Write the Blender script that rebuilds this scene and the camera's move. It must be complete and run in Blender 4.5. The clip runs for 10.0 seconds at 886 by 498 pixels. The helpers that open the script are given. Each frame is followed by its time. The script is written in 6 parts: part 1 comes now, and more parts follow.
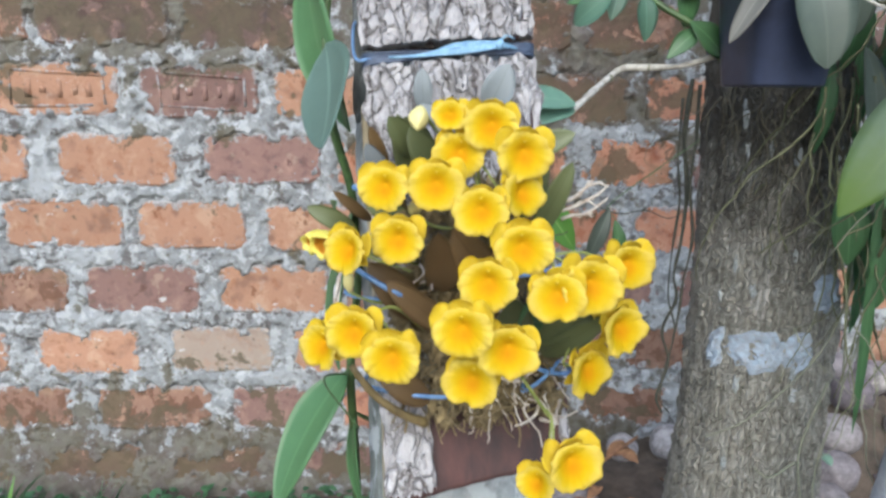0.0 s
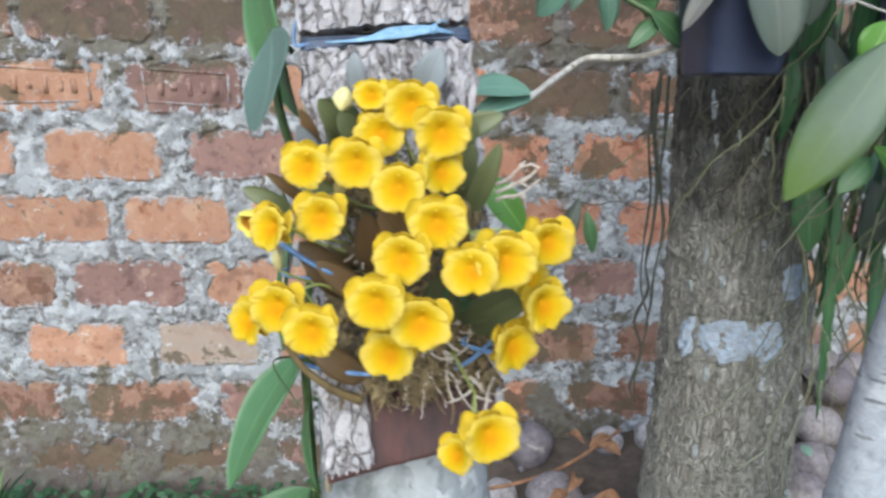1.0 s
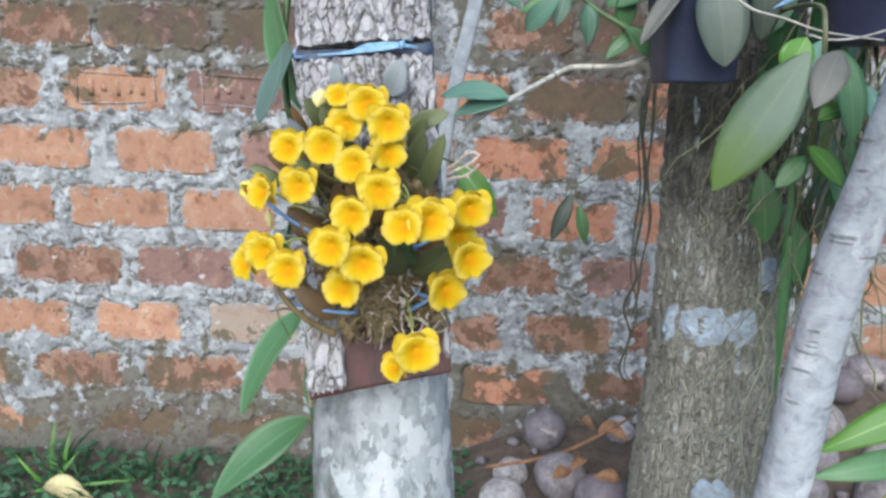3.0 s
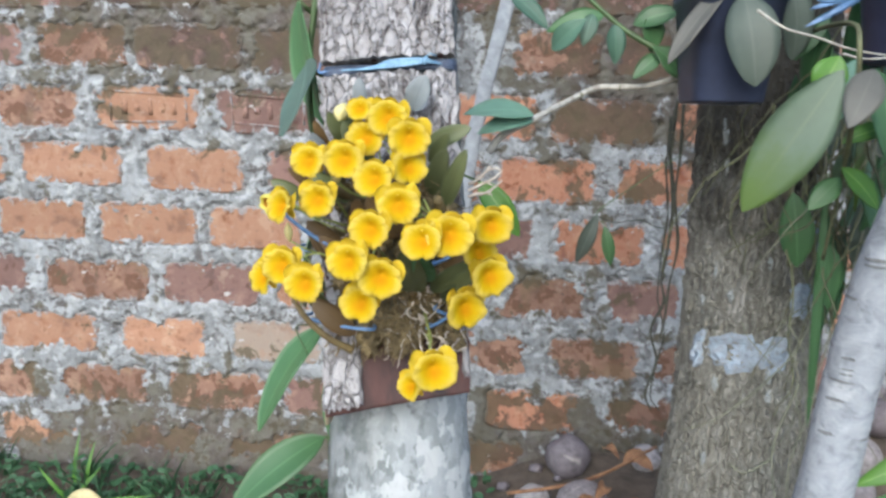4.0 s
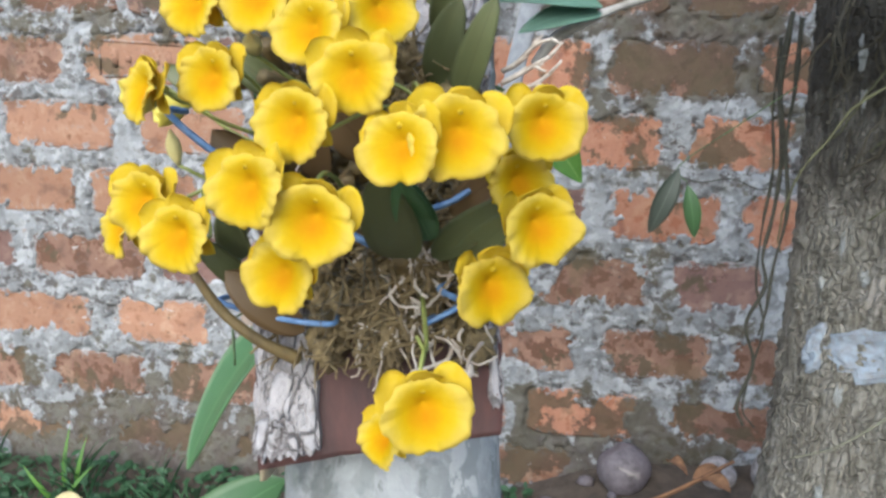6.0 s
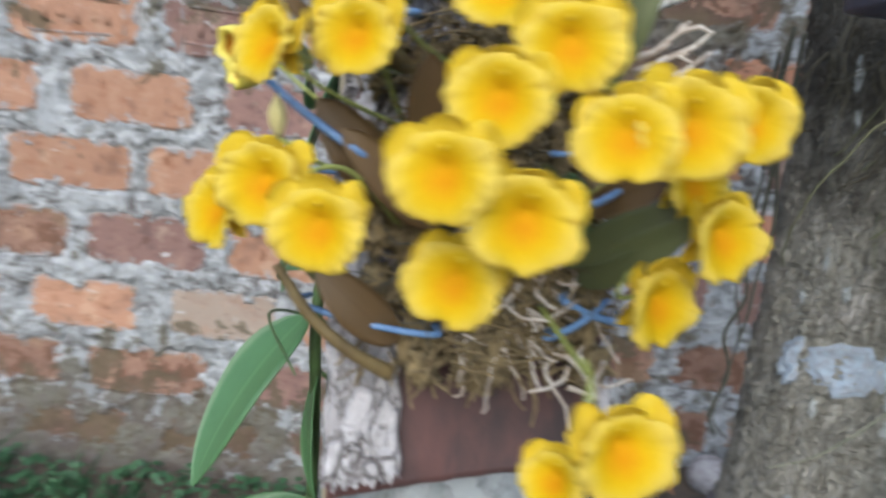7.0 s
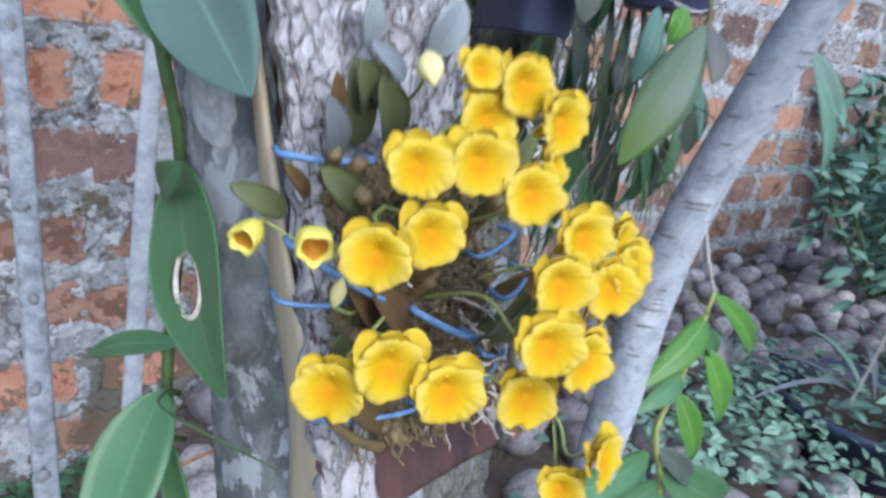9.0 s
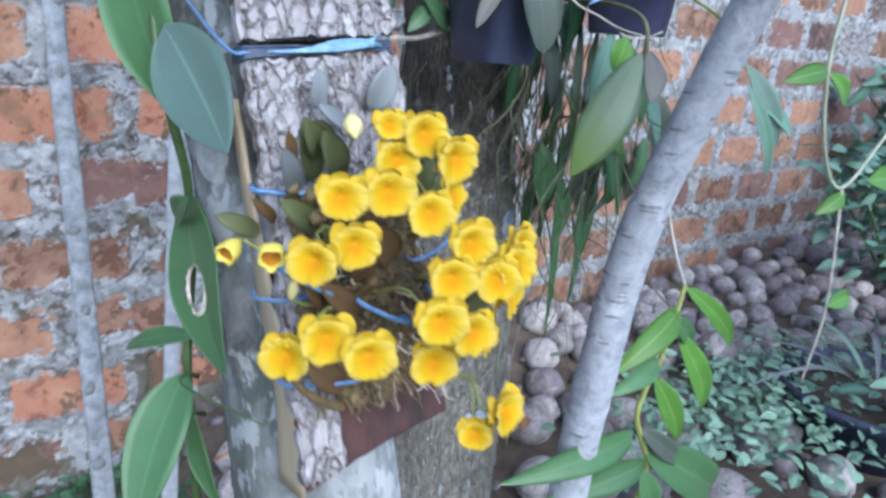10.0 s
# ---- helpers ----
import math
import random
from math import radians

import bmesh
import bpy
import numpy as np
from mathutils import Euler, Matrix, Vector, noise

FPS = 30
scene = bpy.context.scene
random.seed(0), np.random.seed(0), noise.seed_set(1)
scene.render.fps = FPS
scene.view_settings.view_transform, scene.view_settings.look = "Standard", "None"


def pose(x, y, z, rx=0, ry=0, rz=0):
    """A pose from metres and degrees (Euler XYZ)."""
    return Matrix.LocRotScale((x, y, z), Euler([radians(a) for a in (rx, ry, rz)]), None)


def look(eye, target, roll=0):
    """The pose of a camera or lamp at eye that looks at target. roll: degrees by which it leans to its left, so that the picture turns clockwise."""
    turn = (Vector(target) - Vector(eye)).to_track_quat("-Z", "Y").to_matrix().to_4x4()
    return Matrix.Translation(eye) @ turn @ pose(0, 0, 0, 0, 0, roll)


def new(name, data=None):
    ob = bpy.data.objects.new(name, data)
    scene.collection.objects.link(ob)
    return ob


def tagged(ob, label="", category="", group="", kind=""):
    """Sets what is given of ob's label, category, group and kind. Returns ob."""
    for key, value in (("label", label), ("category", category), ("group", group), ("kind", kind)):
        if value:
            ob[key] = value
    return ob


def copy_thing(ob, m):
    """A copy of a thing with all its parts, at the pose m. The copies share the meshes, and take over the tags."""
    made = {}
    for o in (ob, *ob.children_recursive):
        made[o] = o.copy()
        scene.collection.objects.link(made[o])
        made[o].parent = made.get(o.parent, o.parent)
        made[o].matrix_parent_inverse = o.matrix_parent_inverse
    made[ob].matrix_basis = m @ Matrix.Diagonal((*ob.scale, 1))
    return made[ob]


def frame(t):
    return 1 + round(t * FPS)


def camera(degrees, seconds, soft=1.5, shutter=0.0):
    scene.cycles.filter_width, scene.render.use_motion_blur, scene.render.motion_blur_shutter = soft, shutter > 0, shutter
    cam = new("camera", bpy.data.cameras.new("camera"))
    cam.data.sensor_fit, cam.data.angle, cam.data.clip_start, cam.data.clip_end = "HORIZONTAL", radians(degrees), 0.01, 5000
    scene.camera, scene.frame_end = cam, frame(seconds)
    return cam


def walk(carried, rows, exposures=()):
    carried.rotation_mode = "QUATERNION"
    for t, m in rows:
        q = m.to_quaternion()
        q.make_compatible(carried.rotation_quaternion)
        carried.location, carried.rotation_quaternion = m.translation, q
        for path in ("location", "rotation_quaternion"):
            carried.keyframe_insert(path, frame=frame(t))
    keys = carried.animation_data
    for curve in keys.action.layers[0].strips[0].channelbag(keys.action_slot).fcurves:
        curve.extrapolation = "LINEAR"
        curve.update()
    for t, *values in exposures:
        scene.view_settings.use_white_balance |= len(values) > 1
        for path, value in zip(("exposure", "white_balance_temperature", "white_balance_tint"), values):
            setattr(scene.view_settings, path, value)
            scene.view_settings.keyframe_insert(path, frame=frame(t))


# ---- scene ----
cam = camera(65.3, 10.0, soft=2.8, shutter=0.8)
PATH = [
    (0, (0.5509, -1.3610, 0.7461), (0.6454, 0.5903, 0.3177), 0.88),
    (0.5, (0.5580, -1.3606, 0.7367), (0.6526, 0.5894, 0.3024), 1.28),
    (1, (0.5919, -1.3728, 0.7372), (0.6732, 0.5789, 0.3080), 0.62),
    (1.5, (0.6081, -1.4030, 0.7392), (0.6367, 0.5504, 0.3110), 1.53),
    (2, (0.6238, -1.4491, 0.7450), (0.5414, 0.5090, 0.3458), 1.07),
    (2.5, (0.6527, -1.4860, 0.7380), (0.5766, 0.4677, 0.3170), 1.36),
    (4, (0.6665, -1.4787, 0.7279), (0.5021, 0.4838, 0.3793), 1.63),
    (4.5, (0.6567, -1.4262, 0.7126), (0.4221, 0.5348, 0.3970), 2.94),
    (5, (0.6651, -1.3518, 0.6921), (0.4164, 0.5997, 0.3314), 1.39),
    (6.5, (0.6529, -1.2462, 0.6639), (0.3650, 0.6930, 0.2679), 1.50),
    (7, (0.5780, -1.2337, 0.6609), (0.5549, 0.7249, 0.2566), 5.89),
    (7.5, (0.4970, -1.2081, 0.6639), (0.9233, 0.6925, 0.2100), 6.75),
    (8, (0.4592, -1.1902, 0.6793), (1.2352, 0.5873, 0.1910), 7.24),
    (8.5, (0.4354, -1.1845, 0.7117), (1.5595, 0.3793, 0.1724), 7.98),
    (9, (0.3944, -1.2214, 0.7475), (1.6112, 0.2551, 0.1650), 7.06),
    (9.5, (0.3717, -1.2723, 0.7792), (1.5670, 0.2337, 0.2288), 4.47),
    (10, (0.3827, -1.3311, 0.7824), (1.5070, 0.2182, 0.2033), 4.03),
]
walk(cam, [(t, look(eye, target, roll)) for t, eye, target, roll in PATH], [(0, 0.27, 5800, 5), (2.5, 0.27, 5700, 4), (5, 0.27, 5950, 6), (6.5, 0.22, 5850, 6), (7.5, 0.0, 5720, 6), (8.1, 0.16, 5500, 7), (10, 0.27, 5180, 9)])

random.seed(11)

# ---- light ----
world = bpy.data.worlds.new("world")
scene.world = world
world.use_nodes = True
wn = world.node_tree.nodes
sky = wn.new("ShaderNodeTexSky")
sky.sky_type, sky.sun_disc = "NISHITA", False
sky.sun_elevation, sky.sun_rotation = radians(36), radians(190)
sky.air_density, sky.dust_density = 1.0, 3.0
wn["Background"].inputs["Strength"].default_value = 0.26
world.node_tree.links.new(sky.outputs[0], wn["Background"].inputs["Color"])
sun = new("sun", bpy.data.lights.new("sun", "SUN"))
sun.data.energy, sun.data.angle, sun.data.color = 1.6, radians(60), (1.0, 0.98, 0.95)
sun.matrix_world = look((-0.6, -4.0, 3.0), (0.1, 0, 0))


# ---- materials ----
def mat(name, rough=0.7, metal=0.0):
    m = bpy.data.materials.new(name)
    m.use_nodes = True
    b = m.node_tree.nodes["Principled BSDF"]
    b.inputs["Roughness"].default_value, b.inputs["Metallic"].default_value = rough, metal
    return m, m.node_tree.nodes, m.node_tree.links, b


def noise_tex(n, l, scale, detail=5, rough=0.6, coord=None, dist=0.0):
    t = n.new("ShaderNodeTexNoise")
    t.inputs["Scale"].default_value, t.inputs["Detail"].default_value = scale, detail
    t.inputs["Roughness"].default_value, t.inputs["Distortion"].default_value = rough, dist
    if coord is not None:
        l.new(coord, t.inputs["Vector"])
    return t.outputs["Fac"]


def ramp(n, l, fac, *stops):
    r = n.new("ShaderNodeValToRGB")
    e = r.color_ramp.elements
    while len(e) < len(stops):
        e.new(0.5)
    for k, (p, c) in enumerate(stops):
        e[k].position, e[k].color = p, (*c, 1) if len(c) == 3 else c
    l.new(fac, r.inputs["Fac"])
    return r.outputs["Color"]


def blend(n, l, fac, a, b, mode="MIX"):
    x = n.new("ShaderNodeMix")
    x.data_type, x.blend_type = "RGBA", mode
    for s, v in ((x.inputs[0], fac), (x.inputs[6], a), (x.inputs[7], b)):
        if isinstance(v, (int, float)):
            s.default_value = v
        elif isinstance(v, tuple):
            s.default_value = (*v, 1)
        else:
            l.new(v, s)
    return x.outputs[2]


def calc(n, l, op, a, b=0.0, c=0.0):
    x = n.new("ShaderNodeMath")
    x.operation = op
    for s, v in zip(x.inputs, (a, b, c)):
        if isinstance(v, (int, float)):
            s.default_value = v
        else:
            l.new(v, s)
    return x.outputs[0]


def bump(n, l, b, height, strength=0.5, dist=0.004):
    k = n.new("ShaderNodeBump")
    k.inputs["Strength"].default_value, k.inputs["Distance"].default_value = strength, dist
    l.new(height, k.inputs["Height"])
    l.new(k.outputs[0], b.inputs["Normal"])


def world_coord(n, l):
    """Position in the place, so that alike pieces differ."""
    return n.new("ShaderNodeNewGeometry").outputs["Position"]


def mapped(n, l, coord, scale):
    k = n.new("ShaderNodeMapping")
    k.inputs["Scale"].default_value = scale
    l.new(coord, k.inputs["Vector"])
    return k.outputs[0]


BLACK, WHITE = (0, 0, 0), (1, 1, 1)


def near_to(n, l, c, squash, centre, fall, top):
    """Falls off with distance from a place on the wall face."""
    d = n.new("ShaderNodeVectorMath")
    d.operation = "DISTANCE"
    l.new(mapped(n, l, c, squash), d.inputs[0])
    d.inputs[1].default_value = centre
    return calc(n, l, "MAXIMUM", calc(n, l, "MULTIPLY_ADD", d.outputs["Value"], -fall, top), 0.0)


def crisp(n, l, c, scale, low, soft=0.02, top=0.85, rough=0.6, extra=None, detail=7):
    """Hard-edged blotches."""
    f = noise_tex(n, l, scale, detail, rough, c, 0.25)
    if extra is not None:
        f = calc(n, l, "ADD", f, extra)
    return ramp(n, l, f, (low, BLACK), (low + soft, (top, top, top)))


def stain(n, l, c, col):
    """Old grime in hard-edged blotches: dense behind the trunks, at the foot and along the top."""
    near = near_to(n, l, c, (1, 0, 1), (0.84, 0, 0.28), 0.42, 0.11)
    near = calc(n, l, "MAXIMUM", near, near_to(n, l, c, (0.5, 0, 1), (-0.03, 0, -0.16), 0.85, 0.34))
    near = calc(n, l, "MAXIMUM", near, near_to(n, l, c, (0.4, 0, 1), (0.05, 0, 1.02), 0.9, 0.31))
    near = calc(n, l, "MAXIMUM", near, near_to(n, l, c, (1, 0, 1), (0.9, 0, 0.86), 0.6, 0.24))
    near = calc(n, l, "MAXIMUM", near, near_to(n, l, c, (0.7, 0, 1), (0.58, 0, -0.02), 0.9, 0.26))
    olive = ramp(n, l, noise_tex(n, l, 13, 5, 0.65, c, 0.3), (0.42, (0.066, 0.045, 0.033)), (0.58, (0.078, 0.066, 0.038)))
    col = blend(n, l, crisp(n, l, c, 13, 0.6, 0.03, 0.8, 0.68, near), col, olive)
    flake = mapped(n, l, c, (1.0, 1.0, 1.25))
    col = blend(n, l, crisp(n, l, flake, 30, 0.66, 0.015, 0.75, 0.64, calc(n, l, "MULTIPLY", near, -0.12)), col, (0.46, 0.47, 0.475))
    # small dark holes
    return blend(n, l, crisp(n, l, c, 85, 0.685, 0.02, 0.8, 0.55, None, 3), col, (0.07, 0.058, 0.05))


FACE = 0.098


def brick_material(name, low, mid, high, soot=0.5):
    """Old fired clay with pits, soot patches and smears of lime."""
    m, n, l, b = mat(name, 0.92)
    c = world_coord(n, l)
    rnd = n.new("ShaderNodeObjectInfo").outputs["Random"]
    fine = noise_tex(n, l, 120, 6, 0.7, c)
    big = noise_tex(n, l, 17, 6, 0.6, c, 0.3)
    col = ramp(n, l, big, (0.36, low), (0.46, mid), (0.54, mid), (0.64, high))
    hsv = n.new("ShaderNodeHueSaturation")
    hsv.inputs["Saturation"].default_value = 0.8
    l.new(col, hsv.inputs["Color"])
    l.new(calc(n, l, "MULTIPLY_ADD", rnd, 0.34, 0.74), hsv.inputs["Value"])
    col = blend(n, l, ramp(n, l, fine, (0.3, (0.35, 0.35, 0.35)), (0.45, BLACK)), hsv.outputs[0], low)
    col = blend(n, l, crisp(n, l, c, 42, 0.55, 0.06, 0.55, 0.62), col, low)
    col = blend(n, l, crisp(n, l, c, 33, 0.6, 0.05, 0.5, 0.62), col, (0.33, 0.25, 0.2))
    dark = tuple(0.42 * v for v in mid)
    col = blend(n, l, crisp(n, l, c, 24, 0.68 - 0.16 * soot, 0.025, 0.8, 0.66), col, dark)
    col = blend(n, l, crisp(n, l, c, 9, 0.66 - 0.1 * soot, 0.05, 0.55, 0.6), col, (0.15, 0.105, 0.06))
    # lime left along the arrises
    side = n.new("ShaderNodeSeparateXYZ")
    l.new(n.new("ShaderNodeTexCoord").outputs["Generated"], side.inputs[0])
    along, up = [calc(n, l, "MULTIPLY_ADD", calc(n, l, "ABSOLUTE", calc(n, l, "SUBTRACT", side.outputs[k], 0.5)), -size, size / 2) for k, size in ((0, 0.22), (2, FACE))]
    rim = calc(n, l, "MULTIPLY", calc(n, l, "MINIMUM", along, up), -9.0)
    col = blend(n, l, crisp(n, l, c, 48, 0.43, 0.025, 0.85, 0.7, rim), col, ramp(n, l, fine, (0.38, (0.16, 0.16, 0.165)), (0.56, (0.31, 0.315, 0.325))))
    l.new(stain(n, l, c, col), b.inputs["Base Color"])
    bump(n, l, b, blend(n, l, 0.5, fine, big), 0.8, 0.006)
    return m


brick_orange = brick_material("brick_orange", (0.22, 0.1, 0.05), (0.335, 0.15, 0.068), (0.4, 0.22, 0.118), 0.35)
brick_red = brick_material("brick_red", (0.126, 0.067, 0.058), (0.200, 0.100, 0.078), (0.266, 0.141, 0.104), 0.4)
brick_brown = brick_material("brick_brown", (0.148, 0.078, 0.048), (0.252, 0.122, 0.070), (0.340, 0.185, 0.104), 1.0)
brick_sooty = brick_material("brick_sooty", (0.07, 0.048, 0.046), (0.125, 0.072, 0.058), (0.27, 0.135, 0.08), 0.9)
brick_vivid = brick_material("brick_vivid", (0.25, 0.085, 0.038), (0.4, 0.145, 0.056), (0.45, 0.2, 0.09), 0.6)
brick_cream = brick_material("brick_cream", (0.311, 0.200, 0.141), (0.370, 0.281, 0.215), (0.414, 0.340, 0.281), 0.2)


def mortar_material():
    m, n, l, b = mat("lime_mortar", 0.95)
    c = world_coord(n, l)
    big = noise_tex(n, l, 8, 6, 0.62, c, 0.3)
    fine = noise_tex(n, l, 75, 6, 0.72, c, 0.2)
    col = ramp(n, l, fine, (0.33, (0.15, 0.157, 0.163)), (0.5, (0.205, 0.215, 0.223)), (0.67, (0.25, 0.262, 0.272)))
    col = blend(n, l, crisp(n, l, c, 11, 0.5, 0.03, 0.85, 0.6), col, (0.29, 0.305, 0.318))
    col = blend(n, l, crisp(n, l, c, 27, 0.53, 0.02, 0.8, 0.66), col, (0.37, 0.386, 0.4))
    patchy = crisp(n, l, c, 9, 0.47, 0.08, 1.0, 0.55)
    specks = calc(n, l, "MULTIPLY", crisp(n, l, c, 52, 0.52, 0.02, 0.9, 0.66), patchy)
    col = blend(n, l, specks, col, (0.09, 0.082, 0.08))
    col = blend(n, l, crisp(n, l, c, 95, 0.63, 0.02, 0.7, 0.6), col, (0.11, 0.1, 0.098))
    col = blend(n, l, crisp(n, l, c, 21, 0.66, 0.02, 0.6, 0.65), col, (0.216, 0.122, 0.079))
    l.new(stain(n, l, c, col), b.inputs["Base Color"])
    bump(n, l, b, blend(n, l, 0.6, fine, big), 0.9, 0.01)
    return m


mortar = mortar_material()


def trunk_bark(name, base, pale, dark, patch_col, patch=0.55, stretch=0.25, relief=0.006, scale=40, green=None, wash=None, cracks=None, blot=None, damp=None):
    """Bark or whitewash on a trunk, streaked along it."""
    m, n, l, b = mat(name, 0.88)
    c = world_coord(n, l)
    sc = mapped(n, l, c, (1, 1, stretch))
    big = noise_tex(n, l, 14, 5, 0.6, c, 0.3)
    streak = noise_tex(n, l, scale, 8, 0.72, sc, 0.5)
    col = ramp(n, l, streak, (0.32, dark), (0.48, base), (0.7, pale))
    col = blend(n, l, ramp(n, l, noise_tex(n, l, 22, 7, 0.7, mapped(n, l, c, (1, 1, 0.6)), 0.2), (patch, BLACK), (patch + 0.07, (0.85, 0.85, 0.85))), col, patch_col)
    if green:
        col = blend(n, l, ramp(n, l, big, (0.5, BLACK), (0.62, (0.7, 0.7, 0.7))), col, green)
    if cracks:
        v = n.new("ShaderNodeTexVoronoi")
        v.feature = "DISTANCE_TO_EDGE"
        v.inputs["Scale"].default_value = 1.0
        bent = n.new("ShaderNodeVectorMath")
        bent.operation = "MULTIPLY_ADD"
        warp = n.new("ShaderNodeTexNoise")
        warp.inputs["Scale"].default_value = 60
        l.new(c, warp.inputs["Vector"])
        l.new(warp.outputs["Color"], bent.inputs[0])
        bent.inputs[1].default_value = (2.2, 2.2, 2.2)
        l.new(mapped(n, l, c, cracks), bent.inputs[2])
        l.new(bent.outputs[0], v.inputs["Vector"])
        col = blend(n, l, ramp(n, l, v.outputs["Distance"], (0.008, (0.5, 0.5, 0.5)), (0.05, BLACK)), col, dark)
        streak = calc(n, l, "ADD", streak, calc(n, l, "MINIMUM", calc(n, l, "MULTIPLY", v.outputs["Distance"], 4), 0.7))
    if blot:
        col = blend(n, l, crisp(n, l, mapped(n, l, c, (1, 1, 0.6)), 22, 0.51, 0.04, 0.8, 0.62), col, blot)
        col = blend(n, l, crisp(n, l, mapped(n, l, c, (1, 1, 0.7)), 31, 0.55, 0.03, 0.8, 0.62), col, (0.38, 0.41, 0.425))
    if damp:
        # ragged dark moss and the pot's shade, put in as colour above a height
        high = n.new("ShaderNodeSeparateXYZ")
        l.new(c, high.inputs[0])
        rise = calc(n, l, "MULTIPLY", calc(n, l, "SUBTRACT", high.outputs[2], damp), 7)
        moss_shade = calc(n, l, "ADD", rise, calc(n, l, "MULTIPLY_ADD", noise_tex(n, l, 24, 7, 0.7, mapped(n, l, c, (1, 1, 0.5)), 0.4), 3.4, -1.7))
        col = blend(n, l, calc(n, l, "MINIMUM", calc(n, l, "MAXIMUM", moss_shade, 0.0), 0.88), col, (0.045, 0.041, 0.032))
    if wash:
        # limewash brushed on below a height and to one side of the trunk
        sep = n.new("ShaderNodeSeparateXYZ")
        l.new(c, sep.inputs[0])
        lowr = calc(n, l, "MULTIPLY", calc(n, l, "SUBTRACT", wash[0], sep.outputs[2]), 14)
        side = calc(n, l, "MULTIPLY", calc(n, l, "SUBTRACT", sep.outputs[0], wash[1]), 22)
        edge = calc(n, l, "MULTIPLY_ADD", noise_tex(n, l, 16, 7, 0.7, c, 0.5), 3.0, -1.1)
        mask = calc(n, l, "MINIMUM", calc(n, l, "ADD", lowr, edge), calc(n, l, "ADD", side, edge))
        x = calc(n, l, "MINIMUM", calc(n, l, "MAXIMUM", mask, 0.0), 0.9)
        flat = mapped(n, l, c, (1, 1, 0.5))
        worn = ramp(n, l, noise_tex(n, l, 90, 7, 0.72, flat, 0.1), (0.36, (0.27, 0.29, 0.3)), (0.62, (0.36, 0.385, 0.4)))
        worn = blend(n, l, crisp(n, l, flat, 44, 0.52, 0.03, 0.9, 0.6), worn, (0.235, 0.258, 0.265))
        worn = blend(n, l, crisp(n, l, flat, 80, 0.56, 0.03, 0.9, 0.6), worn, (0.175, 0.195, 0.195))
        worn = blend(n, l, crisp(n, l, mapped(n, l, c, (1, 1, 0.6)), 62, 0.53, 0.02, 0.9, 0.58), worn, (0.46, 0.48, 0.49))
        col = blend(n, l, x, col, worn)
    l.new(col, b.inputs["Base Color"])
    bump(n, l, b, streak, 0.9, relief)
    return m


white_trunk = trunk_bark("grey_whitewashed_trunk", (0.175, 0.19, 0.197), (0.29, 0.305, 0.315), (0.06, 0.066, 0.06), (0.42, 0.43, 0.42), 0.57, 0.7, 0.004, 44, (0.1, 0.12, 0.1), (0.53, 0.56), None, (0.075, 0.085, 0.08))
rough_trunk = trunk_bark("rough_trunk", (0.25, 0.24, 0.205), (0.42, 0.405, 0.365), (0.105, 0.096, 0.075), (0.43, 0.41, 0.38), 0.62, 0.3, 0.006, 110, cracks=(150, 150, 34), damp=0.57)
grey_trunk = trunk_bark("pale_leaning_trunk", (0.29, 0.315, 0.35), (0.38, 0.405, 0.445), (0.16, 0.175, 0.2), (0.44, 0.465, 0.5), 0.57, 1.3, 0.003, 46)


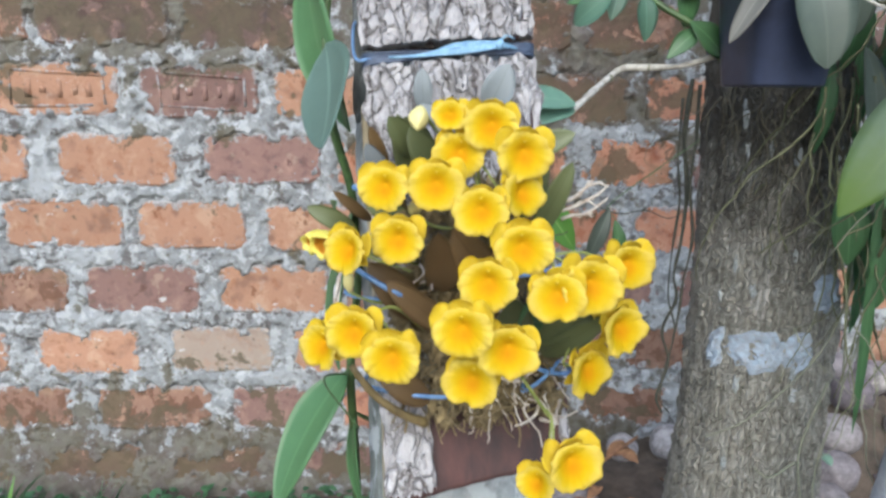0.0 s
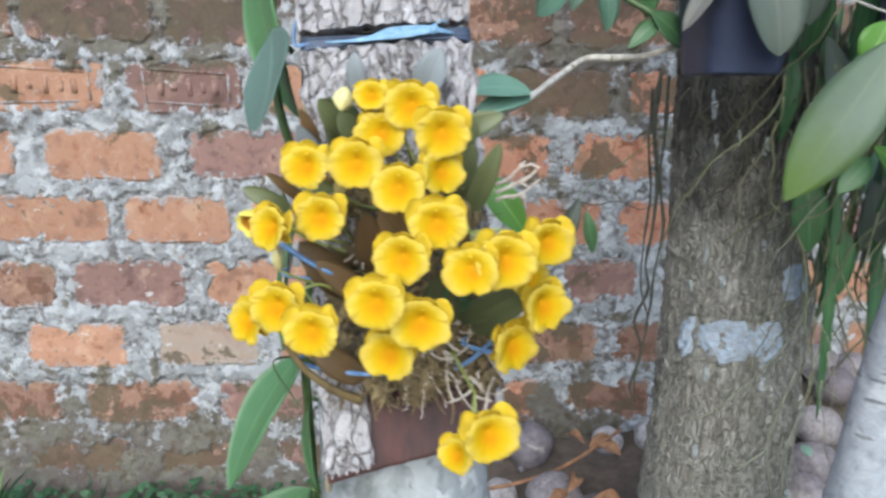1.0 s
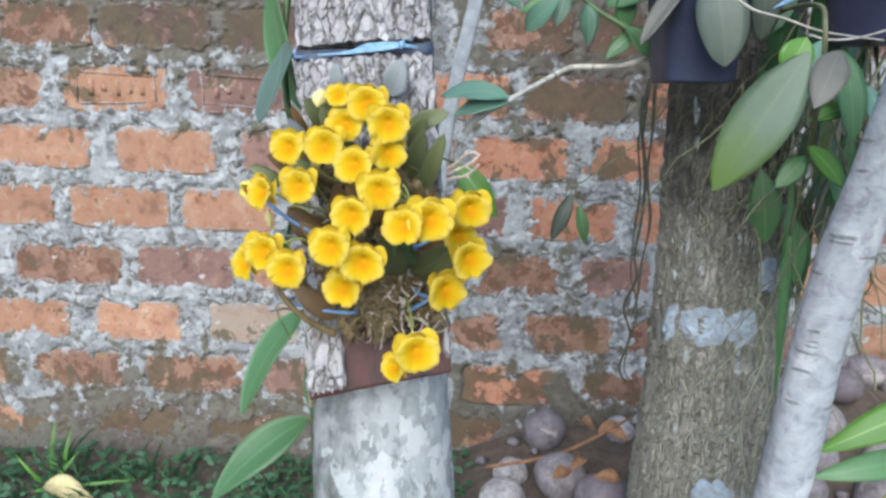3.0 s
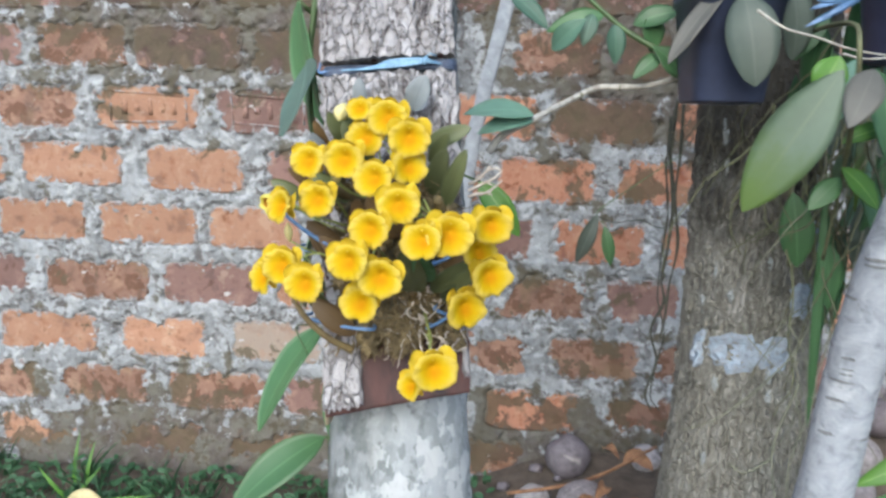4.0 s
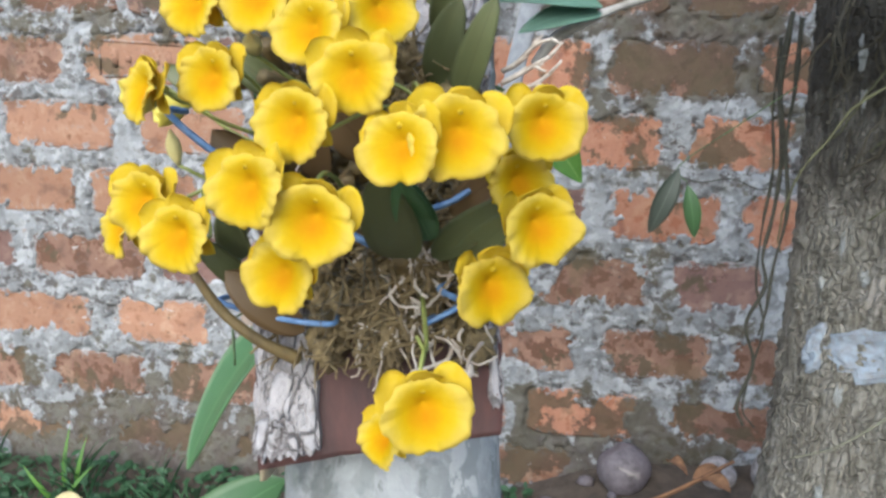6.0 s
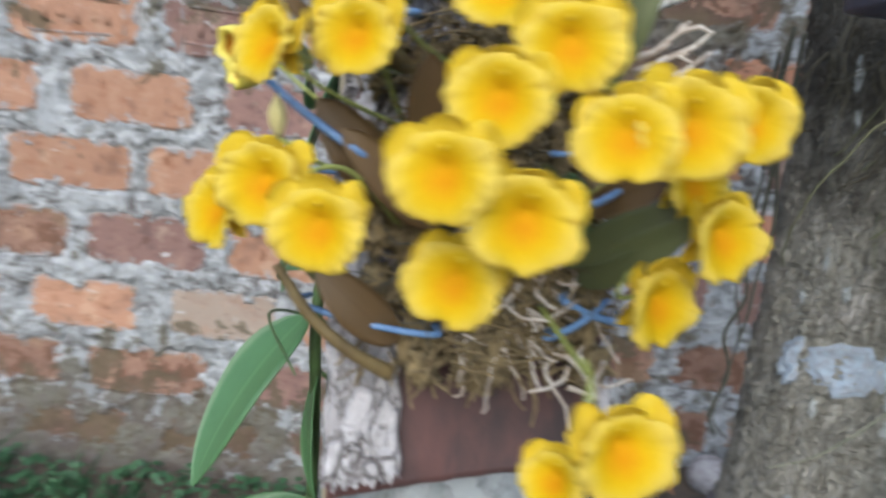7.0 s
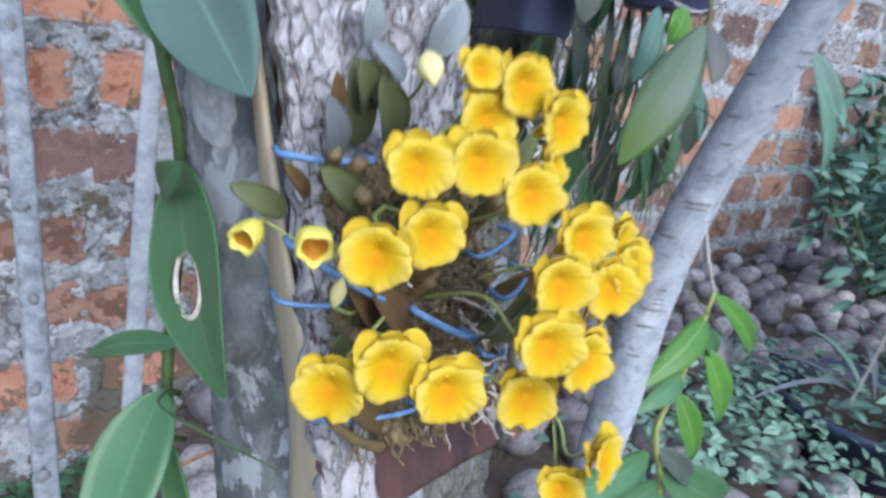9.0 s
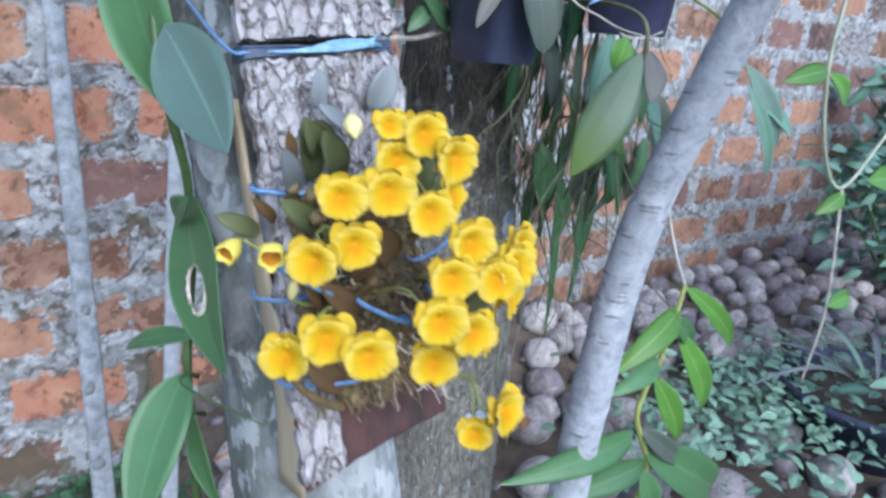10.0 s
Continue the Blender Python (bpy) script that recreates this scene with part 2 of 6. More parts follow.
def flaky_bark():
    """Grey-mauve outer bark: ragged flakes of differing tone between dark cracks and long furrows."""
    m, n, l, b = mat("flaky_bark", 0.9)
    c = world_coord(n, l)
    sc = mapped(n, l, c, (1, 1, 0.5))
    bent = sc
    for scale, amount in ((55, 0.012), (190, 0.006), (520, 0.002)):
        w = n.new("ShaderNodeTexNoise")
        w.inputs["Scale"].default_value, w.inputs["Detail"].default_value = scale, 3
        l.new(sc, w.inputs["Vector"])
        k = n.new("ShaderNodeVectorMath")
        k.operation = "MULTIPLY_ADD"
        l.new(w.outputs["Color"], k.inputs[0])
        k.inputs[1].default_value = (amount, amount, amount)
        l.new(bent, k.inputs[2])
        bent = k.outputs[0]
    cell, edge = n.new("ShaderNodeTexVoronoi"), n.new("ShaderNodeTexVoronoi")
    edge.feature = "DISTANCE_TO_EDGE"
    for v in (cell, edge):
        v.inputs["Scale"].default_value = 105
        l.new(bent, v.inputs["Vector"])
    sep = n.new("ShaderNodeSeparateColor")
    l.new(cell.outputs["Color"], sep.inputs[0])
    fine = noise_tex(n, l, 330, 6, 0.7, sc, 0.4)
    streak = noise_tex(n, l, 48, 4, 0.55, mapped(n, l, bent, (1, 1, 0.32)))
    col = ramp(n, l, sep.outputs[0], (0.0, (0.3, 0.287, 0.292)), (0.45, (0.37, 0.358, 0.366)), (1.0, (0.45, 0.44, 0.452)))
    col = blend(n, l, ramp(n, l, fine, (0.32, (0.5, 0.5, 0.5)), (0.48, BLACK)), col, (0.21, 0.19, 0.19))
    col = blend(n, l, ramp(n, l, fine, (0.56, BLACK), (0.68, (0.6, 0.6, 0.6))), col, (0.55, 0.54, 0.55))
    col = blend(n, l, ramp(n, l, edge.outputs["Distance"], (0.01, (0.55, 0.55, 0.55)), (0.06, BLACK)), col, (0.11, 0.09, 0.085))
    line = calc(n, l, "ABSOLUTE", calc(n, l, "SUBTRACT", streak, 0.5))
    col = blend(n, l, ramp(n, l, line, (0.006, (0.85, 0.85, 0.85)), (0.024, BLACK)), col, (0.075, 0.06, 0.055))
    l.new(col, b.inputs["Base Color"])
    high = calc(n, l, "ADD", calc(n, l, "MULTIPLY", sep.outputs[1], 0.7), calc(n, l, "MINIMUM", calc(n, l, "MULTIPLY", edge.outputs["Distance"], 6), 0.8))
    high = calc(n, l, "ADD", high, calc(n, l, "MINIMUM", calc(n, l, "MULTIPLY", line, 14), 0.7))
    bump(n, l, b, calc(n, l, "MULTIPLY_ADD", fine, 0.5, high), 1.0, 0.003)
    return m


bark_mat = flaky_bark()


def simple(name, col, dark, scale=60, rough=0.6, relief=0.002, stretch=(1, 1, 1), metal=0.0):
    m, n, l, b = mat(name, rough, metal)
    c = mapped(n, l, world_coord(n, l), stretch)
    f = noise_tex(n, l, scale, 6, 0.65, c, 0.3)
    l.new(ramp(n, l, f, (0.3, dark), (0.65, col)), b.inputs["Base Color"])
    bump(n, l, b, f, 0.5, relief)
    return m


wood_core = simple("red_brown_wood", (0.105, 0.042, 0.036), (0.014, 0.012, 0.014), 34, 0.7, 0.003, (1, 1, 0.25))
bamboo = simple("bamboo_slat", (0.38, 0.33, 0.23), (0.25, 0.21, 0.14), 50, 0.6, 0.001, (1, 1, 0.1))
blue_string = simple("blue_plastic_string", (0.15, 0.27, 0.48), (0.06, 0.14, 0.3), 300, 0.4, 0.0005)
# darker tone of the string, for the windings in the plank's slot
dark_string = simple("wet_blue_string", (0.06, 0.085, 0.14), (0.03, 0.04, 0.07), 300, 0.5, 0.0005)
pale_blue_string = simple("pale_blue_string", (0.26, 0.42, 0.56), (0.1, 0.22, 0.38), 300, 0.4, 0.0005)
pot_plastic = simple("black_plastic", (0.04, 0.052, 0.1), (0.026, 0.033, 0.062), 40, 0.45, 0.0005)
purple_plastic = simple("dark_purple_plastic", (0.06, 0.065, 0.13), (0.04, 0.044, 0.085), 40, 0.45, 0.0005)
root_mat = simple("pale_roots", (0.6, 0.56, 0.5), (0.26, 0.2, 0.15), 120, 0.85, 0.001)
rope_root = simple("dark_green_brown_roots", (0.055, 0.056, 0.04), (0.03, 0.03, 0.022), 120, 0.85, 0.001)
dark_root = simple("dark_roots", (0.115, 0.105, 0.072), (0.065, 0.058, 0.04), 120, 0.85, 0.001)
moss_mat = simple("brown_moss", (0.26, 0.2, 0.1), (0.105, 0.08, 0.042), 150, 0.95, 0.004)
sheath_mat = simple("dry_sheath", (0.24, 0.185, 0.095), (0.085, 0.06, 0.027), 120, 0.9, 0.001)
bulb_mat = simple("wrinkled_pseudobulb", (0.19, 0.14, 0.055), (0.08, 0.055, 0.022), 90, 0.6, 0.002, (1, 1, 0.2))
twig_mat = simple("pale_twig", (0.52, 0.51, 0.47), (0.27, 0.25, 0.21), 90, 0.85, 0.001)
creeper_mat = simple("grey_green_creeper", (0.25, 0.26, 0.19), (0.13, 0.13, 0.09), 90, 0.8, 0.001)
pale_stick = simple("pale_limewashed_slat", (0.38, 0.4, 0.425), (0.22, 0.235, 0.25), 55, 0.9, 0.002)
stick_mat = simple("whitewashed_stick", (0.27, 0.293, 0.318), (0.1, 0.11, 0.12), 55, 0.9, 0.002)
lichen_mat = simple("white_lichen", (0.36, 0.38, 0.38), (0.22, 0.235, 0.23), 120, 0.95, 0.001)
paint_mat = simple("faded_blue_paint", (0.32, 0.39, 0.48), (0.22, 0.23, 0.24), 130, 0.85, 0.002)
scar_mat = simple("dark_scar", (0.2, 0.21, 0.22), (0.12, 0.125, 0.13), 90, 0.9, 0.001)
dry_leaf = simple("dry_leaf", (0.3, 0.16, 0.08), (0.13, 0.065, 0.035), 60, 0.85, 0.002)
soil = simple("dark_soil", (0.13, 0.1, 0.075), (0.055, 0.045, 0.034), 30, 0.95, 0.01)


def stone_material():
    m, n, l, b = mat("river_stone", 0.75)
    c = world_coord(n, l)
    rnd = n.new("ShaderNodeObjectInfo").outputs["Random"]
    col = ramp(n, l, rnd, (0.0, (0.15, 0.13, 0.145)), (0.4, (0.235, 0.212, 0.224)), (0.75, (0.36, 0.335, 0.335)), (1.0, (0.47, 0.445, 0.435)))
    f = noise_tex(n, l, 70, 8, 0.7, c)
    col = blend(n, l, ramp(n, l, f, (0.35, (0.7, 0.7, 0.7)), (0.6, BLACK)), col, (0.07, 0.06, 0.06))
    col = blend(n, l, ramp(n, l, noise_tex(n, l, 18, 5, 0.6, c, 0.5), (0.6, BLACK), (0.66, (0.7, 0.7, 0.7))), col, (0.42, 0.39, 0.36))
    l.new(col, b.inputs["Base Color"])
    bump(n, l, b, f, 0.4, 0.002)
    return m


stone_mat = stone_material()


def leaf_material(name, top, vein, rough=0.42, spots=None, glow=0.25, tip=None):
    """Leaf blade: length runs along local v of the UV, the midrib at u = 0.5."""
    m, n, l, b = mat(name, rough)
    c = world_coord(n, l)
    uv = n.new("ShaderNodeTexCoord").outputs["UV"]
    sep = n.new("ShaderNodeSeparateXYZ")
    l.new(uv, sep.inputs[0])
    mid = calc(n, l, "ABSOLUTE", calc(n, l, "SUBTRACT", sep.outputs[0], 0.5))
    f = noise_tex(n, l, 45, 5, 0.6, c)
    rnd = n.new("ShaderNodeObjectInfo").outputs["Random"]
    hsv = n.new("ShaderNodeHueSaturation")
    hsv.inputs["Color"].default_value = (*top, 1)
    l.new(calc(n, l, "MULTIPLY_ADD", rnd, 0.5, 0.75), hsv.inputs["Value"])
    col = blend(n, l, calc(n, l, "MULTIPLY", f, 0.55), hsv.outputs[0], tuple(0.45 * v for v in top))
    col = blend(n, l, ramp(n, l, mid, (0.0, (0.8, 0.8, 0.8)), (0.045, BLACK)), col, vein)
    if tip:
        along = calc(n, l, "MULTIPLY_ADD", f, 0.5, calc(n, l, "SUBTRACT", sep.outputs[1], 0.25))
        col = blend(n, l, ramp(n, l, along, (0.45, BLACK), (0.85, (0.85, 0.85, 0.85))), col, tip)
    if spots:
        col = blend(n, l, ramp(n, l, noise_tex(n, l, 130, 4, 0.6, c), (0.62, BLACK), (0.68, (0.8, 0.8, 0.8))), col, spots)
    l.new(col, b.inputs["Base Color"])
    bump(n, l, b, f, 0.25, 0.002)
    tr = n.new("ShaderNodeBsdfTranslucent")
    l.new(col, tr.inputs["Color"])
    mx = n.new("ShaderNodeMixShader")
    mx.inputs[0].default_value = glow
    l.new(b.outputs[0], mx.inputs[1])
    l.new(tr.outputs[0], mx.inputs[2])
    l.new(mx.outputs[0], n["Material Output"].inputs["Surface"])
    return m


leaf_green = leaf_material("vine_leaf", (0.088, 0.195, 0.08), (0.12, 0.24, 0.105))
leaf_pale = leaf_material("pale_leaf_underside", (0.145, 0.235, 0.195), (0.17, 0.27, 0.225), 0.55)
leaf_fresh = leaf_material("fresh_leaf", (0.13, 0.3, 0.05), (0.25, 0.42, 0.11), 0.4, None, 0.35)
leaf_dark = leaf_material("orchid_leaf", (0.115, 0.135, 0.055), (0.085, 0.1, 0.04), 0.5, None, 0.12)
leaf_brown = leaf_material("bronzed_orchid_leaf", (0.155, 0.098, 0.042), (0.115, 0.07, 0.03), 0.5, None, 0.15)
leaf_silver = leaf_material("silvery_orchid_leaf", (0.2, 0.225, 0.24), (0.16, 0.18, 0.19), 0.5, None, 0.1)
leaf_dull = leaf_material("dull_grey_leaf", (0.085, 0.11, 0.09), (0.12, 0.145, 0.125), 0.5)
leaf_big = leaf_material("broad_grey_green_leaf", (0.09, 0.135, 0.09), (0.115, 0.16, 0.1), 0.5, None, 0.2, (0.08, 0.14, 0.02))
leaf_purple = leaf_material("dull_purple_leaf", (0.135, 0.135, 0.12), (0.17, 0.17, 0.15), 0.5)
leaf_teal = leaf_material("creeping_leaf", (0.26, 0.42, 0.31), (0.31, 0.48, 0.36), 0.5)
leaf_bg = leaf_material("garden_leaf", (0.18, 0.33, 0.25), (0.23, 0.39, 0.29), 0.5)
leaf_dim = leaf_material("dim_teal_leaf", (0.1, 0.2, 0.14), (0.13, 0.24, 0.17), 0.5)
stem_green = simple("green_stem", (0.07, 0.13, 0.04), (0.035, 0.06, 0.02), 60, 0.5, 0.001)
vine_stem = simple("brown_green_vine_stem", (0.14, 0.15, 0.075), (0.07, 0.07, 0.04), 90, 0.7, 0.001)
weed_leaf = leaf_material("weed_leaf", (0.065, 0.16, 0.07), (0.08, 0.2, 0.09), 0.5)
vine_pale = simple("grey_green_vine", (0.36, 0.39, 0.3), (0.22, 0.25, 0.17), 80, 0.6, 0.001)
stem_pale = simple("yellow_green_stem", (0.3, 0.34, 0.09), (0.17, 0.2, 0.05), 60, 0.5, 0.001)


def petal_material(name, throat):
    """Yellow orchid tissue; the lip turns orange towards its throat."""
    m, n, l, b = mat(name, 0.65)
    b.inputs["Specular IOR Level"].default_value = 0.06
    tc = n.new("ShaderNodeTexCoord").outputs["Object"]
    ln = n.new("ShaderNodeVectorMath")
    ln.operation = "LENGTH"
    shift = n.new("ShaderNodeMapping")
    shift.inputs["Location"].default_value = (0, 0, 0.0032)
    l.new(tc, shift.inputs["Vector"])
    l.new(shift.outputs[0], ln.inputs[0])
    f = noise_tex(n, l, 260, 4, 0.6, tc, 0.5)
    d = calc(n, l, "MULTIPLY_ADD", f, 0.0035, ln.outputs["Value"])
    if throat:
        col = ramp(n, l, calc(n, l, "MULTIPLY", d, 60), (0.08, (0.6, 0.235, 0.001)), (0.28, (0.615, 0.315, 0.001)), (0.46, (0.63, 0.41, 0.002)), (0.62, (0.645, 0.47, 0.018)), (0.8, (0.66, 0.515, 0.085)))
    else:
        col = ramp(n, l, f, (0.3, (0.65, 0.47, 0.015)), (0.7, (0.68, 0.52, 0.06)))
    l.new(col, b.inputs["Base Color"])
    bump(n, l, b, f, 0.3, 0.0008)
    tr = n.new("ShaderNodeBsdfTranslucent")
    l.new(col, tr.inputs["Color"])
    mx = n.new("ShaderNodeMixShader")
    mx.inputs[0].default_value = 0.34
    l.new(b.outputs[0], mx.inputs[1])
    l.new(tr.outputs[0], mx.inputs[2])
    l.new(mx.outputs[0], n["Material Output"].inputs["Surface"])
    return m


lip_mat = petal_material("orchid_lip", True)
petal_mat = petal_material("orchid_petal", False)
pale_bud_mat = simple("pale_closed_bud", (0.62, 0.56, 0.25), (0.5, 0.46, 0.18), 120, 0.6, 0.0005)
amber_throat = simple("amber_throat", (0.5, 0.24, 0.01), (0.36, 0.15, 0.005), 150, 0.7, 0.0005)
bud_mat = simple("greenish_yellow_bud", (0.66, 0.56, 0.1), (0.5, 0.45, 0.06), 80, 0.5, 0.0005)


# ---- building helpers ----
def part(name, bm, material, parent=None, label="", smooth=True):
    """Links a bmesh, in the place's own coordinates, as one mesh object under a thing or a part."""
    me = bpy.data.meshes.new(name)
    for f in bm.faces:
        f.smooth = smooth
    bm.to_mesh(me)
    bm.free()
    me.materials.append(material)
    ob = new(name, me)
    if parent is not None:
        ob.parent = parent
        ob.matrix_parent_inverse = total(parent).inverted()
    if label:
        ob["label"] = label
    return ob


def total(ob):
    m = ob.matrix_basis.copy()
    if ob.parent is not None:
        m = total(ob.parent) @ ob.matrix_parent_inverse @ m
    return m


def thing(name, label, category, group="", at=(0, 0, 0), kind=""):
    e = new(name)
    e.location = at
    e.empty_display_size = 0.02
    return tagged(e, label, category, group, kind)


def spline(points, count):
    """Catmull-Rom through the points."""
    p = [Vector(q) for q in points]
    p = [2 * p[0] - p[1], *p, 2 * p[-1] - p[-2]]
    out = []
    spans = len(p) - 3
    for k in range(count):
        s = k / (count - 1) * spans
        i = min(int(s), spans - 1)
        t = s - i
        a, b, c, d = p[i : i + 4]
        out.append(0.5 * (2 * b + (c - a) * t + (2 * a - 5 * b + 4 * c - d) * t * t + (3 * b - a - 3 * c + d) * t ** 3))
    return out


def tube(points, radius, sides=8, count=0, bm=None, rough=0.0, seed=0.0):
    """A round tube along the points; radius is a number or one for each end."""
    bm = bm or bmesh.new()
    r0, r1 = radius if isinstance(radius, tuple) else (radius, radius)
    pts = spline(points, count) if count else [Vector(p) for p in points]
    rings = []
    side = Vector((1, 0.3, 0.1))
    for k, p in enumerate(pts):
        d = (pts[min(k + 1, len(pts) - 1)] - pts[max(k - 1, 0)]).normalized()
        side = (side - d * side.dot(d)).normalized()
        up = d.cross(side)
        r = r0 + (r1 - r0) * k / (len(pts) - 1)
        ring = []
        for s in range(sides):
            a = 2 * math.pi * s / sides
            v = side * math.cos(a) + up * math.sin(a)
            q = r
            if rough:
                q *= 1 + rough * noise.noise((p + v * r) * 18 + Vector((seed, 0, 0))) + 0.5 * rough * noise.noise((p + v * r) * 55)
            ring.append(bm.verts.new(p + v * q))
        rings.append(ring)
    for a, b in zip(rings, rings[1:]):
        for s in range(sides):
            bm.faces.new((a[s], a[(s + 1) % sides], b[(s + 1) % sides], b[s]))
    bm.faces.new(rings[0][::-1])
    bm.faces.new(rings[-1])
    return bm


def blade(base, tip, width, normal, bend=0.1, fold=0.25, thick=0.0006, wave=0.0, wide=0.45, bm=None, seed=0, nv=14, nu=6, blunt=0.75):
    """A leaf from base to tip, with a midrib fold, an arching length and real thickness."""
    bm = bm or bmesh.new()
    uvl = bm.loops.layers.uv.verify()
    base, tip = Vector(base), Vector(tip)
    ax = tip - base
    ln = ax.length
    ax.normalize()
    nz = Vector(normal)
    nz = (nz - ax * nz.dot(ax)).normalized()
    sx = ax.cross(nz)
    layers = []
    for off in (0.5, -0.5):
        grid = []
        for j in range(nv + 1):
            v = j / nv
            w = width / 2 * (math.sin(math.pi * v ** (math.log(0.5) / math.log(wide))) ** blunt) if 0 < v < 1 else 0.0
            w = max(w, width * 0.02)
            row = []
            for i in range(nu + 1):
                u = 2 * i / nu - 1
                h = bend * ln * (4 * v * (1 - v)) * 0.5 - bend * ln * v * v + fold * w * abs(u) ** 1.3
                h += wave * width * math.sin(9 * v + seed + (2 if u > 0 else 0)) * abs(u)
                row.append(bm.verts.new(base + ax * ln * v + sx * w * u + nz * (h + off * thick)))
            grid.append(row)
        layers.append(grid)
    top, bot = layers

    def quad(vs, uvs):
        f = bm.faces.new(vs)
        for lp, q in zip(f.loops, uvs):
            lp[uvl].uv = q

    for j in range(nv):
        for i in range(nu):
            q = [(i / nu, j / nv), ((i + 1) / nu, j / nv), ((i + 1) / nu, (j + 1) / nv), (i / nu, (j + 1) / nv)]
            quad((top[j][i], top[j][i + 1], top[j + 1][i + 1], top[j + 1][i]), q)
            quad((bot[j + 1][i], bot[j + 1][i + 1], bot[j][i + 1], bot[j][i]), [q[3], q[2], q[1], q[0]])
        for i in (0, nu):
            quad((top[j][i], top[j + 1][i], bot[j + 1][i], bot[j][i]), [(0.1, 0)] * 4)
    return bm


def lump(centre, size, seed=0, rough=0.2, freq=2.0, sub=3, bm=None):
    """An uneven rounded lump, such as a stone or a clod."""
    out = bm or bmesh.new()
    made = bmesh.ops.create_icosphere(out, subdivisions=sub, radius=1.0)["verts"]
    for v in made:
        d = v.co.normalized()
        r = 1 + rough * noise.noise(d * freq + Vector((seed * 7.1, seed * 3.3, 0)))
        v.co = Vector(centre) + Vector((d.x * size[0], d.y * size[1], d.z * size[2])) * r
    return out


# ---- ground and wall ----
def ground_height(x, y):
    t = min(max((x - 0.5) / 0.35, 0), 1)
    h = -0.1 + 0.11 * t * t * (3 - 2 * t) + 0.05 * min(max(x - 0.85, 0), 2.6)
    t = min(max((y + 0.45) / 0.38, 0), 1)
    h += 0.15 * math.exp(-((x - 1.42) / 0.21) ** 2) * t * t * (3 - 2 * t)
    return h + 0.012 * noise.noise(Vector((x * 6, y * 6, 0)))


def build_ground():
    xs = sorted({-400, -120, -40, -15, -6, -3, 8, 15, 40, 120, 400} | {round(-2 + 0.12 * k, 3) for k in range(60)})
    ys = sorted({-400, -120, -40, -15, -7, -4, 3, 8, 20, 60, 200, 400} | {round(-2.5 + 0.12 * k, 3) for k in range(24)})
    bm = bmesh.new()
    g = [[bm.verts.new((x, y, ground_height(x, y))) for x in xs] for y in ys]
    for a, b in zip(g, g[1:]):
        for k in range(len(xs) - 1):
            bm.faces.new((a[k], a[k + 1], b[k + 1], b[k]))
    ob = part("ground", bm, soil)
    tagged(ob, "dark damp garden soil with moss", "ground", kind="structure")
    return ob


ground = build_ground()

COURSE = 0.129
WALL_TOP = 2.35


def brick_bm(seed, length, height):
    """A worn brick face with uneven outline and rounded arrises; origin at its middle, facing -y."""
    rnd = random.Random(seed)
    bm = bmesh.new()
    n = 24
    ring = []
    for k in range(n):
        a = 2 * math.pi * (k + 0.5) / n
        c, s = math.cos(a), math.sin(a)
        e = (abs(c) ** 14 + abs(s) ** 14) ** (-1 / 14)
        ring.append((c * e * length / 2 * (1 + rnd.uniform(-0.03, 0.03)), s * e * height / 2 * (1 + rnd.uniform(-0.06, 0.06))))
    rows = []
    for inset, y in ((0.0, 0.02), (0.0, 0.0035), (0.004, 0.0005)):
        rows.append([bm.verts.new((x * (1 - 2 * inset / length), y + (rnd.uniform(-0.0012, 0.0012) if inset else 0), z * (1 - 2 * inset / height))) for x, z in ring])
    for a, b in zip(rows, rows[1:]):
        for k in range(n):
            bm.faces.new((a[k], a[(k + 1) % n], b[(k + 1) % n], b[k]))
    bm.faces.new(rows[-1])
    bmesh.ops.recalc_face_normals(bm, faces=bm.faces)
    return bm


BRICK_MATS = {"o": brick_orange, "r": brick_red, "b": brick_brown, "c": brick_cream, "d": brick_sooty, "e": brick_vivid}
# brick edges of the courses that stand in plain view: (left, right, colour)
SEEN = {
    1: [(-0.36, -0.158, "b"), (-0.14, 0.101, "d"), (0.123, 0.34, "d"), (0.672, 0.857, "b"), (0.885, 1.09, "b")],
    2: [(-0.47, -0.274, "b"), (-0.238, 0.0, "o"), (0.04, 0.26, "r"), (0.29, 0.5, "o"), (0.53, 0.73, "e"), (0.759, 0.978, "b"), (1.01, 1.2, "e")],
    3: [(-0.42, -0.181, "o"), (-0.124, 0.1, "o"), (0.151, 0.375, "r"), (0.41, 0.62, "e"), (0.655, 0.865, "e"), (0.89, 1.08, "e")],
    4: [(-0.48, -0.276, "o"), (-0.241, -0.013, "o"), (0.015, 0.225, "o"), (0.265, 0.48, "o"), (0.515, 0.74, "r"), (0.778, 0.971, "e"), (1.007, 1.2, "e")],
    5: [(-0.38, -0.131, "b"), (-0.098, 0.128, "r"), (0.165, 0.385, "o"), (0.42, 0.63, "b"), (0.66, 0.86, "b"), (0.9, 1.07, "r")],
    6: [(-0.5, -0.262, "o"), (-0.201, 0.0, "o"), (0.063, 0.272, "c"), (0.31, 0.5, "o"), (0.54, 0.74, "b"), (0.78, 0.98, "b")],
    7: [(-0.376, -0.144, "b"), (-0.093, 0.137, "b"), (0.18, 0.375, "r"), (0.41, 0.61, "e"), (0.65, 0.86, "e"), (0.9, 1.1, "b")],
    8: [(-0.52, -0.285, "o"), (-0.23, -0.02, "b"), (0.03, 0.25, "b"), (0.3, 0.5, "r")],
}
brick_cache = {}
brick_list = []
rnd = random.Random(4)
